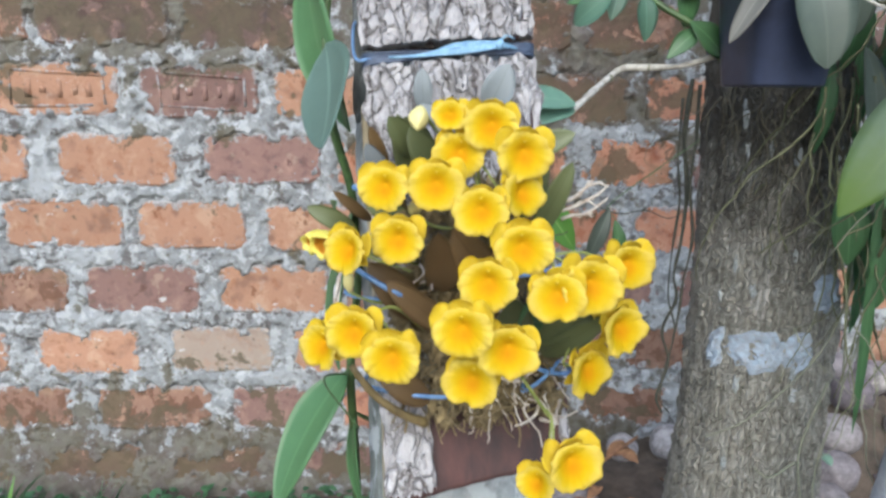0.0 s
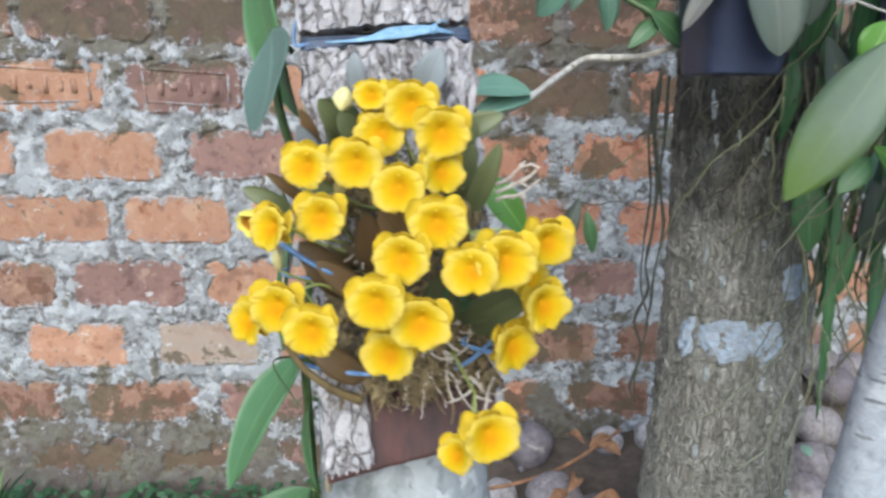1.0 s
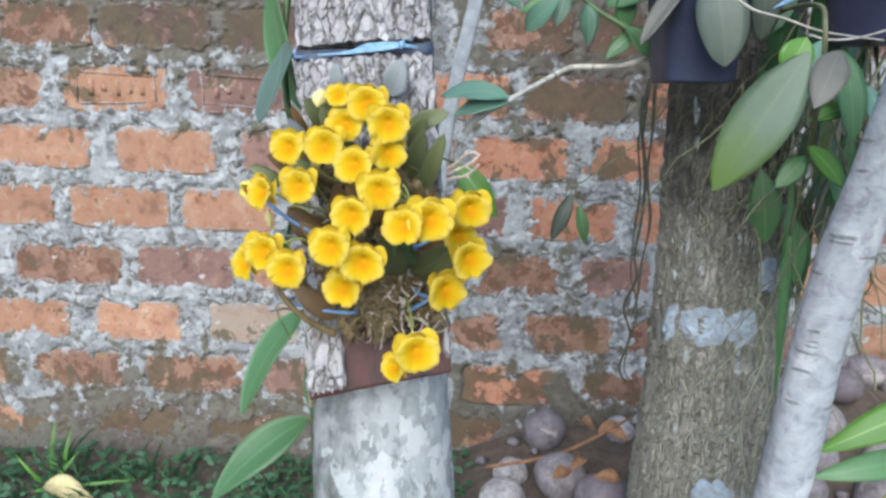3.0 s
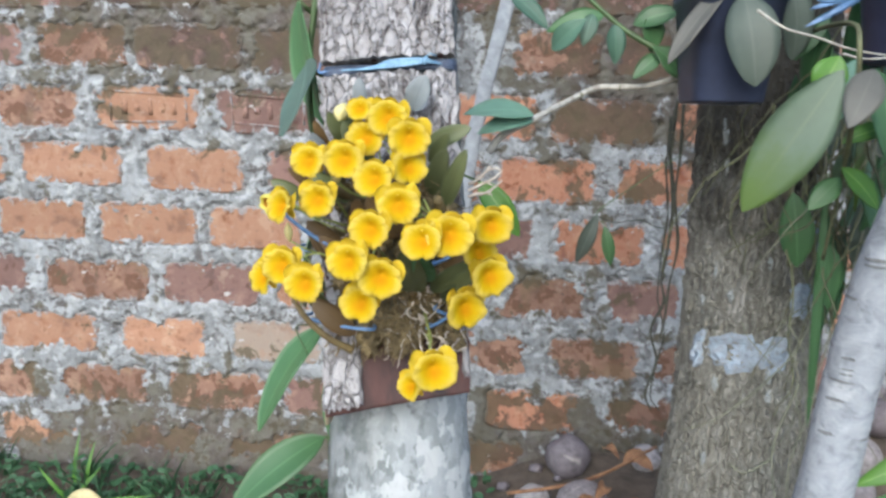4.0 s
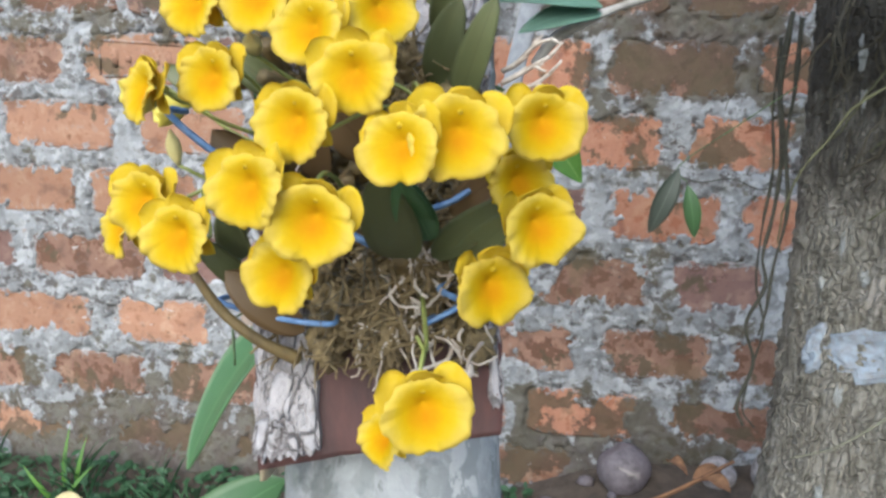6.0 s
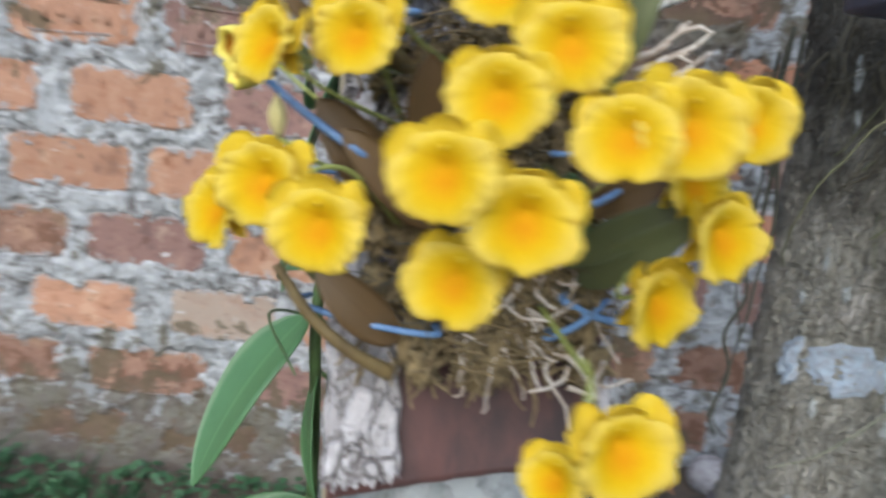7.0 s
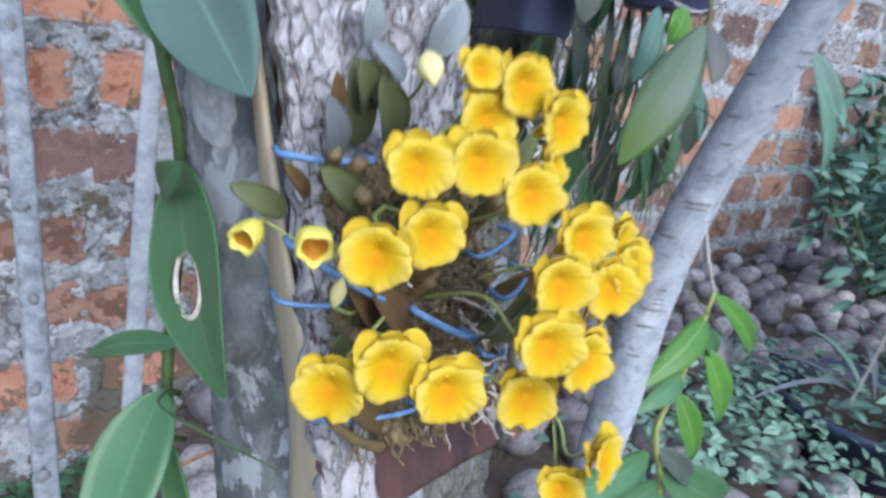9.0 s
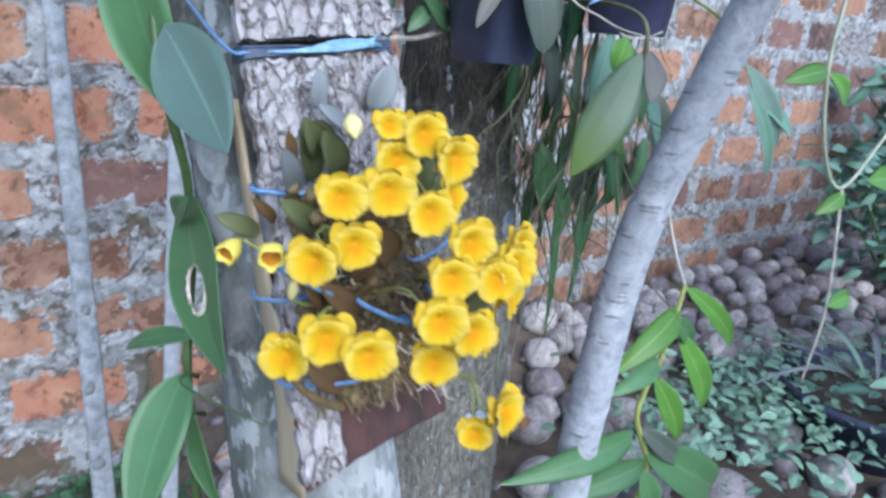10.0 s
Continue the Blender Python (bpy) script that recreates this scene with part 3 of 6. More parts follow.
for k in range(-11, 9):
    z = 0.70 - COURSE * (k - 2) + FACE / 2
    row = list(SEEN.get(k, []))
    if not row:
        x = -0.2 + (0.125 if k % 2 else 0.0)
        row = [(x, x + 0.215, "bdbd"[rnd.randrange(4)])]
    while row[-1][1] < 6.6:
        x = row[-1][1] + rnd.uniform(0.028, 0.042)
        row.append((x, x + rnd.uniform(0.2, 0.222), ("oorrobo" if k > 1 else "bdrodbd")[rnd.randrange(7)]))
    while row[0][0] > -3.6:
        x = row[0][0] - rnd.uniform(0.028, 0.042)
        row.insert(0, (x - rnd.uniform(0.2, 0.222), x, ("oorrobo" if k > 1 else "bdrodbd")[rnd.randrange(7)]))
    for a, b, c in row:
        brick_list.append((k, a, b, c, z + rnd.uniform(-0.004, 0.004), rnd.uniform(-0.8, 0.8), rnd.randrange(6), rnd.uniform(-0.0012, 0.001)))


def lattice(x, z, freq, seed):
    """Smooth value noise in -1..1 over arrays."""
    table = np.random.RandomState(seed).uniform(-1, 1, (128, 128))
    u, v = x * freq + 40.0, z * freq + 40.0
    i, j = np.floor(u).astype(int), np.floor(v).astype(int)
    fu, fv = u - i, v - j
    fu, fv = fu * fu * (3 - 2 * fu), fv * fv * (3 - 2 * fv)
    g = lambda p, q: table[p % 128, q % 128]
    return (g(i, j) * (1 - fu) + g(i + 1, j) * fu) * (1 - fv) + (g(i, j + 1) * (1 - fu) + g(i + 1, j + 1) * fu) * fv


def mortar_sheet(x0, x1, z0, z1, step):
    """Mortar that stands flush in the joints and laps unevenly over the brick edges."""
    xs, zs = np.linspace(x0, x1, int((x1 - x0) / step) + 1), np.linspace(z0, z1, int((z1 - z0) / step) + 1)
    X, Z = np.meshgrid(xs, zs)
    d = np.full(X.shape, 1.0)
    for _, a, b, _, z, *_ in brick_list:
        if b < x0 or a > x1 or z < z0 - 0.2 or z > z1 + 0.2:
            continue
        i0, i1 = np.searchsorted(xs, (a - 0.06, b + 0.06))
        j0, j1 = np.searchsorted(zs, (z - 0.1, z + 0.1))
        q = np.maximum(np.abs(X[j0:j1, i0:i1] - (a + b) / 2) - (b - a) / 2, np.abs(Z[j0:j1, i0:i1] - z) - FACE / 2)
        d[j0:j1, i0:i1] = np.minimum(d[j0:j1, i0:i1], q)
    n1, n2, n3 = lattice(X, Z, 28, 1), lattice(X, Z, 75, 2), lattice(X, Z, 150, 3)
    smear = 0.03 * np.clip(lattice(X, Z, 4.5, 4) + 0.5 * lattice(X, Z, 11, 5) - 0.5, 0, 1)
    spread = np.exp(-((X - 0.82) / 0.2) ** 2 - ((Z - 0.24) / 0.2) ** 2)
    smear = smear + 0.1 * spread * np.clip(lattice(X, Z, 13, 9) + 0.6 * lattice(X, Z, 31, 10) + 0.2, 0, 1)
    crumble = 0.035 * np.clip(0.04 - Z + 0.05 * lattice(X, Z, 6, 6), 0, 0.12) / 0.12
    e = d + 0.009 * n1 + 0.011 * n2 + 0.010 * lattice(X, Z, 46, 7) + 0.009 * n3 + smear + crumble - 0.0005
    t = np.clip((e + 0.006) / 0.0085, 0, 1)
    t = t * t * (3 - 2 * t)
    Y = 0.0052 - 0.0072 * t - 0.0016 * n1 * t - 0.0019 * n2 - 0.0016 * n3
    return X, Y, Z


def build_wall():
    verts, faces = [], []
    sheets = [mortar_sheet(-0.75, 1.5, -0.25, 1.06, 0.0037), mortar_sheet(1.5, 3.7, -0.25, 1.06, 0.014)]
    for x0, x1, z0, z1 in ((-4.0, -0.75, -0.25, WALL_TOP), (3.7, 7.0, -0.25, WALL_TOP), (-0.75, 3.7, 1.06, WALL_TOP)):
        X, Z = np.meshgrid(np.linspace(x0, x1, 40), np.linspace(z0, z1, 24))
        sheets.append((X, 0.004 + 0.003 * lattice(X, Z, 9, 8), Z))
    for X, Y, Z in sheets:
        o = len(verts)
        h, w = X.shape
        verts += np.stack((X, Y, Z), -1).reshape(-1, 3).tolist()
        k = (np.arange(h - 1)[:, None] * w + np.arange(w - 1)[None, :] + o).reshape(-1)
        faces += np.stack((k, k + 1, k + w + 1, k + w), -1).tolist()
    o = len(verts)
    verts += [(x, y, z) for z in (-0.3, WALL_TOP) for x, y in ((-4, 0.02), (7, 0.02), (7, 0.28), (-4, 0.28))]
    faces += [(o, o + 3, o + 2, o + 1), (o + 4, o + 5, o + 6, o + 7), (o + 1, o + 2, o + 6, o + 5), (o + 2, o + 3, o + 7, o + 6), (o + 3, o, o + 4, o + 7), (o, o + 1, o + 5, o + 4)]
    me = bpy.data.meshes.new("wall_north")
    me.from_pydata(verts, [], faces)
    me.polygons.foreach_set("use_smooth", [True] * len(faces))
    me.materials.append(mortar)
    return tagged(new("wall_north", me), "old brick garden wall with thick crumbling grey lime mortar", "wall", kind="structure")


wall = build_wall()


def build_bricks():
    far = {c: bmesh.new() for c in "orbcde"}
    made = 0
    for k, a, b, c, z, turn, var, dy in brick_list:
        ln = round((b - a) / 0.02) * 0.02
        near = -0.75 < a < 2.9 and -1 <= k <= 8 and made < 300
        key = (ln, var)
        if near:
            if (key, c) not in brick_cache:
                bm = brick_bm(var * 31 + int(ln * 1000), ln, FACE)
                me = bpy.data.meshes.new("brick")
                bm.to_mesh(me)
                bm.free()
                me.materials.append(BRICK_MATS[c])
                brick_cache[(key, c)] = me
            ob = new("brick", brick_cache[(key, c)])
            ob.parent = wall
            ob.matrix_basis = pose((a + b) / 2, dy, z, 0, turn, 0) @ Matrix.Diagonal(((b - a) / ln, 1, 1, 1))
            made += 1
            if k == 2 and -0.3 < a < 0.1:
                bm = bmesh.new()
                cx, w, h = (a + b) / 2 + 0.006, (b - a) * 0.36, FACE * 0.31
                marks = [(cx - w, z, 0.004, h * 2), (cx + w, z, 0.005, h * 1.8), (cx - w * 0.1, z - h, w * 1.7, 0.004), (cx, z + h, w * 1.9, 0.005)]
                for q in (-0.62, -0.3, 0.06, 0.4, 0.68):
                    marks.append((cx + w * q, z + 0.002 * math.sin(9 * q), 0.007 + 0.005 * abs(math.sin(7 * q)), h * (0.8 + 0.4 * math.cos(11 * q))))
                for x, zz, sx, sz in marks:
                    bmesh.ops.create_cube(bm, size=1, matrix=pose(x, dy, zz, 0, turn + random.uniform(-6, 6), 0) @ Matrix.Diagonal((sx, 0.0022, sz, 1)))
                part("maker_stamp", bm, BRICK_MATS[c], ob, "worn raised stamp")
        else:
            bm = brick_bm(var, b - a, FACE)
            bmesh.ops.transform(bm, matrix=pose((a + b) / 2, dy, z, 0, turn, 0), verts=bm.verts)
            me = bpy.data.meshes.new("tmp")
            bm.to_mesh(me)
            bm.free()
            far[c].from_mesh(me)
            bpy.data.meshes.remove(me)
    for c, bm in far.items():
        if bm.verts:
            ob = part("brickwork", bm, BRICK_MATS[c], wall, smooth=False)
            ob["kind"] = "stuff"
        else:
            bm.free()


# ---- trees ----
T1 = Vector((0.588, -0.917, 0.405))
LEAN1 = Vector((-0.06, 0.2, 1.0))


def on_trunk(z, dx=0.0, dy=0.0):
    p = T1 + LEAN1 * (z - T1.z)
    return Vector((p.x + dx, p.y + dy, z))


def plates(u, v, seed, su=95, sv=38):
    """Height of furrowed bark: ragged flakes, each at its own height, split by cracks and deep wandering furrows."""
    a = noise.noise(Vector((u * 60, v * 34, seed)))
    b = noise.noise(Vector((u * 52, v * 44, seed + 9)))
    c = noise.noise(Vector((u * 240, v * 150, seed + 4)))
    p = Vector((u * su + 1.3 * a + 0.5 * c, v * sv + 1.3 * b + 0.4 * noise.noise(Vector((u * 200, v * 190, seed + 6))), seed * 3.7))
    d, q = noise.voronoi(p, distance_metric="DISTANCE", exponent=2.5)
    crack = min(1.0, (d[1] - d[0]) * 5.0)
    lift = noise.cell(q[0] * 7.3)
    deep = abs(noise.noise(Vector((u * su * 0.33 + 0.7 * b, v * sv * 0.2 + 0.5 * a, seed + 2))))
    furrow = min(1.0, deep * 7.0)
    return furrow * (0.3 + crack * (0.35 + 0.5 * lift)) + 0.16 * noise.noise(p * 2.3) + 0.14 * noise.noise(p * 5.1) + 0.08 * c


def build_tree(label, points, radii, material, relief, sides, count, su, sv, seed, smooth_rough=0.04):
    """A trunk along the points with plated bark; returns the thing and a rule for places on its surface."""
    t = thing("tree", label, "tree", at=points[0])
    pts = spline(points, count)
    bm = bmesh.new()
    rings = []

    def surface(k, a, lift=0.0):
        p = pts[k]
        r = radii[0] + (radii[1] - radii[0]) * k / (count - 1)
        c, s = math.cos(a), math.sin(a)
        q = 1 + smooth_rough * noise.noise(Vector((c * 1.6, s * 1.6, p.z * 9 + seed)))
        h = relief * (plates(a * r, p.z, seed, su, sv) - 0.5) if relief else 0.0
        return Vector((p.x + (r * q + h + lift) * c, p.y + (r * q + h + lift) * s, p.z))

    for k in range(count):
        rings.append([bm.verts.new(surface(k, 2 * math.pi * i / sides)) for i in range(sides)])
    for a, b in zip(rings, rings[1:]):
        for i in range(sides):
            bm.faces.new((a[i], a[(i + 1) % sides], b[(i + 1) % sides], b[i]))
    bm.faces.new(rings[0][::-1])
    bm.faces.new(rings[-1])
    part("trunk", bm, material, t)

    def patch(name, z, angle, height, width, mat_, seed2, lab, lift=0.0012):
        """A thin uneven patch lying on the bark: paint, lichen or a scar."""
        bm2 = bmesh.new()
        n, m = 22, 12
        mid = bm2.verts.new(at_height(z, angle, lift))
        last = None
        for j in range(1, m + 1):
            row = []
            for i in range(n):
                a = 2 * math.pi * i / n
                rr = j / m * (1 + 0.5 * noise.noise(Vector((math.cos(a) * 2, math.sin(a) * 2, seed2))) + 0.3 * noise.noise(Vector((math.cos(a) * 6, math.sin(a) * 6, seed2))))
                row.append(bm2.verts.new(at_height(z + math.sin(a) * rr * height / 2, angle + math.cos(a) * rr * width / 2 / radii[0], lift if j < m else -0.001)))
            for i in range(n):
                if last:
                    bm2.faces.new((last[i], row[i], row[(i + 1) % n], last[(i + 1) % n]))
                else:
                    bm2.faces.new((mid, row[i], row[(i + 1) % n]))
            last = row
        part(name, bm2, mat_, t, lab)

    def at_height(z, a, lift):
        k = min(range(count), key=lambda i: abs(pts[i].z - z))
        p = surface(k, a, lift)
        return Vector((p.x, p.y, z))

    return t, patch


tree_white, lichen_on = build_tree("grey tree trunk with whitewash remains carrying the bark plank", [on_trunk(-0.15), on_trunk(0.5), on_trunk(1.1), on_trunk(2.2)], (0.071, 0.042), white_trunk, 0.0022, 80, 330, 45, 22, 3)
tree_rough, paint_on = build_tree("rough grey-brown tree trunk with pale blue paint marks", [(1.0, -0.51, -0.15), (1.022, -0.49, 0.4), (1.02, -0.47, 0.75), (1.03, -0.4, 2.2)], (0.097, 0.08), rough_trunk, 0.007, 130, 380, 95, 38, 5, 0.07)
tree_pale, scar_on = build_tree("slender pale grey leaning tree trunk with smooth bark", [(1.0, -0.79, -0.15), (0.99, -0.805, 0.12), (0.985, -0.82, 0.3), (0.991, -0.827, 0.4), (0.996, -0.836, 0.5), (1.001, -0.852, 0.6), (1.01, -0.88, 0.7), (1.01, -0.918, 0.8), (1.005, -0.962, 0.9), (1.0, -1.05, 1.15), (1.03, -1.16, 1.7)], (0.0262, 0.02), grey_trunk, 0.0012, 40, 260, 60, 60, 8)
rnd = random.Random(2)
for k in range(9):
    lichen_on("lichen", rnd.uniform(0.56, 0.9), rnd.uniform(2.2, 5.6), rnd.uniform(0.02, 0.06), rnd.uniform(0.015, 0.04), lichen_mat, k, "whitish lichen patch")
for z, a, h, w in ((0.44, -2.05, 0.05, 0.075), (0.442, -1.5, 0.046, 0.06), (0.436, -2.6, 0.05, 0.03), (0.517, -1.05, 0.05, 0.055), (0.2, -1.65, 0.05, 0.06), (0.6, -0.8, 0.05, 0.03)):
    paint_on("paint_mark", z, a, h, w, paint_mat, z * 10, "faded pale blue paint", 0.0035)
for k in range(26):
    paint_on("bark_fleck", rnd.uniform(0.08, 0.75), rnd.uniform(-2.8, -0.4), rnd.uniform(0.012, 0.03), rnd.uniform(0.005, 0.01), lichen_mat, k + 40, "whitish bark fleck")
for k in range(40):
    scar_on("bark_scar", rnd.uniform(0.1, 1.1), rnd.uniform(2.4, 5.4), rnd.uniform(0.002, 0.004), rnd.uniform(0.012, 0.034), scar_mat, k + 80, "dark bark scar", 0.0006)


# ---- bark plank with its string and slat ----
def plank_frame():
    """Axes of the plank: origin at the middle of its lower end, on its face."""
    o = Vector((0.597, -0.985, 0.527))
    up = (Vector((0.573, -0.932, 0.775)) - o).normalized()
    side = (Vector((1, 0.04, 0.02)) - up * Vector((1, 0.04, 0.02)).dot(up)).normalized()
    return Matrix((side, up.cross(side), up)).transposed().to_4x4(), o


PR, PO = plank_frame()
PLANK = Matrix.Translation(PO) @ PR


def on_plank(u, v, out=0.0):
    """A place on the plank: u across, v up along it, out in front of its face."""
    return PLANK @ Vector((u, -out, v))


def slab_bm(u0, u1, v0, v1, depth, relief, seed, nu=64, nv=130, bow=0.008, su=88, sv=27):
    """A slab of bark with a furrowed, flaking face and ragged ends."""
    bm = bmesh.new()
    front, back = [], []
    for j in range(nv + 1):
        fr, bk = [], []
        for i in range(nu + 1):
            s = i / nu
            v = v0 + (v1 - v0) * j / nv
            edge = 0.004 * noise.noise(Vector((v * 70, seed, 0))) * (1 if s < 0.5 else -1) * (abs(s - 0.5) * 2) ** 4
            t = abs(2 * j / nv - 1) ** 12
            v += (0.004 if relief > 0.0015 else 0.0004) * noise.noise(Vector((s * 14, seed + 5 + (3 if j > nv / 2 else 0), 0))) * t
            u = u0 + (u1 - u0) * s + edge
            u -= 0.0095 * min(max(1 - v / 0.2, 0), 1) * min(max(0.5 - u / 0.1, 0), 1)
            v -= min(max(1 - v / 0.06, 0), 1) * max(0.0078 - 0.133 * u, 0)
            h = bow * (1 - (2 * s - 1) ** 2) + relief * (plates(u, v, seed, su, sv) - 0.5)
            fr.append(bm.verts.new(on_plank(u, v, h)))
            bk.append(bm.verts.new(on_plank(u, v, -depth)))
        front.append(fr)
        back.append(bk)
    for j in range(nv):
        for i in range(nu):
            bm.faces.new((front[j][i], front[j][i + 1], front[j + 1][i + 1], front[j + 1][i]))
        bm.faces.new((front[j + 1][0], back[j + 1][0], back[j][0], front[j][0]))
        bm.faces.new((front[j][nu], back[j][nu], back[j + 1][nu], front[j + 1][nu]))
    for i in range(nu):
        bm.faces.new((front[0][i + 1], front[0][i], back[0][i], back[0][i + 1]))
        bm.faces.new((front[nv][i], front[nv][i + 1], back[nv][i + 1], back[nv][i]))
    bm.faces.new([r[0] for r in back] + [r[nu] for r in reversed(back)])
    bmesh.ops.recalc_face_normals(bm, faces=bm.faces)
    return bm


def build_plank():
    t = thing("bark_plank", "weathered grey bark plank tied upright to a tree trunk", "plank", at=tuple(PO))
    part("core_board", slab_bm(-0.046, 0.047, 0.1, 0.246, 0.022, 0.001, 6, 24, 40, -0.005), wood_core, t, "dark red-brown wood")
    part("core_board", slab_bm(-0.0495, 0.0515, 0.0, 0.1, 0.022, 0.001, 2, 24, 40, -0.005), wood_core, t, "dark red-brown wood")
    part("core_board", slab_bm(-0.046, 0.047, 0.259, 0.46, 0.022, 0.001, 4, 24, 40, -0.005), wood_core, t, "dark red-brown wood")
    part("bark_slab", slab_bm(-0.052, 0.053, 0.08, 0.2465, 0.009, 0.0042, 7, 120, 190, 0.007, 105, 48), bark_mat, t, smooth=False)
    part("bark_slab", slab_bm(-0.052, -0.024, 0.004, 0.082, 0.009, 0.002, 9, 44, 84, 0.004, 105, 48), bark_mat, t, smooth=False)
    part("bark_edge", slab_bm(0.0475, 0.0525, 0.012, 0.082, 0.012, 0.002, 13, 8, 60, 0.001, 150, 30), bark_mat, t, "thin grey bark edge", smooth=False)
    part("bark_slab", slab_bm(-0.052, 0.053, 0.2585, 0.44, 0.009, 0.0042, 11, 120, 190, 0.007, 105, 48), bark_mat, t, smooth=False)
    return t


plank = build_plank()


# ---- orchid ----
def lip_bm(seed, half=0.0128):
    """Broad ruffled lip, nearly flat round a shallow throat, facing -y; the throat is the origin."""
    rnd = random.Random(seed)
    bm = bmesh.new()
    rings, segs = 12, 72
    ph = [rnd.uniform(0, 6.3) for _ in range(6)]
    lobes = rnd.choice((5, 6, 7))
    cup = rnd.uniform(0.85, 1.2)
    grid = []
    for r in range(1, rings + 1):
        t = r / rings
        row = []
        for s in range(segs):
            a = 2 * math.pi * s / segs
            c, sn = math.cos(a), math.sin(a)
            edge = t ** 3
            way = Vector((c, sn, 0))
            low, fine = noise.noise(way * 1.3 + Vector((0, 0, ph[0]))), noise.noise(way * 3.4 + Vector((5, 0, ph[1])))
            frill = noise.noise(way * 9.5 + Vector((0, 7, ph[2])))
            scallop = abs(math.sin(0.5 * lobes * a + ph[5]))
            out = half * (0.985 + edge * (0.1 * low + 0.07 * fine + 0.05 * frill + 0.07 * scallop))
            out *= 1.0 - edge * (0.12 * math.exp(-((a - 1.5 * math.pi) / 0.15) ** 2) + 0.06 * max(sn, 0) ** 2)
            x, z = c * out * t * 1.02, sn * out * t * 0.86 - half * 0.24 * t
            y = 0.0032 - 0.0062 * cup * t ** 0.85 + 0.0018 * t ** 5
            y += t ** 4 * (0.0022 * noise.noise(way * 1.8 + Vector((3, 3, ph[3]))) + 0.0015 * noise.noise(way * 4.4 + Vector((0, 2, ph[4])))) + 0.0014 * t ** 6 * frill
            y -= 0.0007 * t ** 4 * scallop
            y += 0.0016 * t * t * sn * sn - 0.0004 * t * t * c * c
            row.append(bm.verts.new((x, y, z)))
        grid.append(row)
    mid = bm.verts.new((0, 0.0032, 0))
    back = [[bm.verts.new(v.co + Vector((0, 0.0004, 0))) for v in row] for row in grid]
    mid_b = bm.verts.new((0, 0.0036, 0))
    for s in range(segs):
        t = (s + 1) % segs
        bm.faces.new((mid, grid[0][s], grid[0][t]))
        bm.faces.new((mid_b, back[0][t], back[0][s]))
        bm.faces.new((grid[-1][s], back[-1][s], back[-1][t], grid[-1][t]))
        for (a, b), (c, d) in zip(zip(grid, grid[1:]), zip(back, back[1:])):
            bm.faces.new((a[s], b[s], b[t], a[t]))
            bm.faces.new((c[s], c[t], d[t], d[s]))
    bmesh.ops.recalc_face_normals(bm, faces=bm.faces)
    return bm


def build_flower(seed, orchid):
    """One bloom: column, ruffled lip, two broad rounded petals and three sepals behind."""
    rnd = random.Random(seed + 50)
    col = bmesh.new()
    tube([(0, 0.006, 0.0022), (0, 0.0026, 0.0036), (0, 0.0006, 0.0042), (0, -0.0004, 0.0036)], (0.0015, 0.0008), 8, 8, col)
    f = part("flower", col, petal_mat, orchid, "golden yellow orchid flower with an orange throat")
    part("lip", lip_bm(seed), lip_mat, f, "ruffled yellow lip, orange at the throat")
    for sgn in (-1, 1):
        tip = (sgn * rnd.uniform(0.0128, 0.0145), rnd.uniform(0.0, 0.003), rnd.uniform(0.0028, 0.006))
        part("petal", blade((sgn * 0.0006, 0.0036, 0.0012), tip, rnd.uniform(0.0132, 0.0152), (sgn * 0.12, -1, 0.18), -0.14, 0.1, 0.0004, 0.07, 0.62, None, seed + sgn, 12, 8, 0.5), petal_mat, f)
        part("sepal", blade((sgn * 0.001, 0.0045, -0.001), (sgn * 0.0085, 0.006, -0.0085), 0.0066, (0, -1, 0), 0.1, 0.1, 0.0004, 0, 0.5, None, seed, 8, 4, 0.6), petal_mat, f)
    part("sepal", blade((0, 0.0038, 0.0022), (rnd.uniform(-0.0025, 0.0025), rnd.uniform(-0.001, 0.002), rnd.uniform(0.0104, 0.0122)), 0.0112, (0, -1, 0), -0.16, 0.12, 0.0004, 0.04, 0.58, None, seed, 10, 6, 0.55), petal_mat, f)
    return f


orchid = thing("orchid_plant", "flowering orchid with many golden yellow blooms tied to the bark plank", "orchid", at=tuple(on_plank(0, 0.12)))
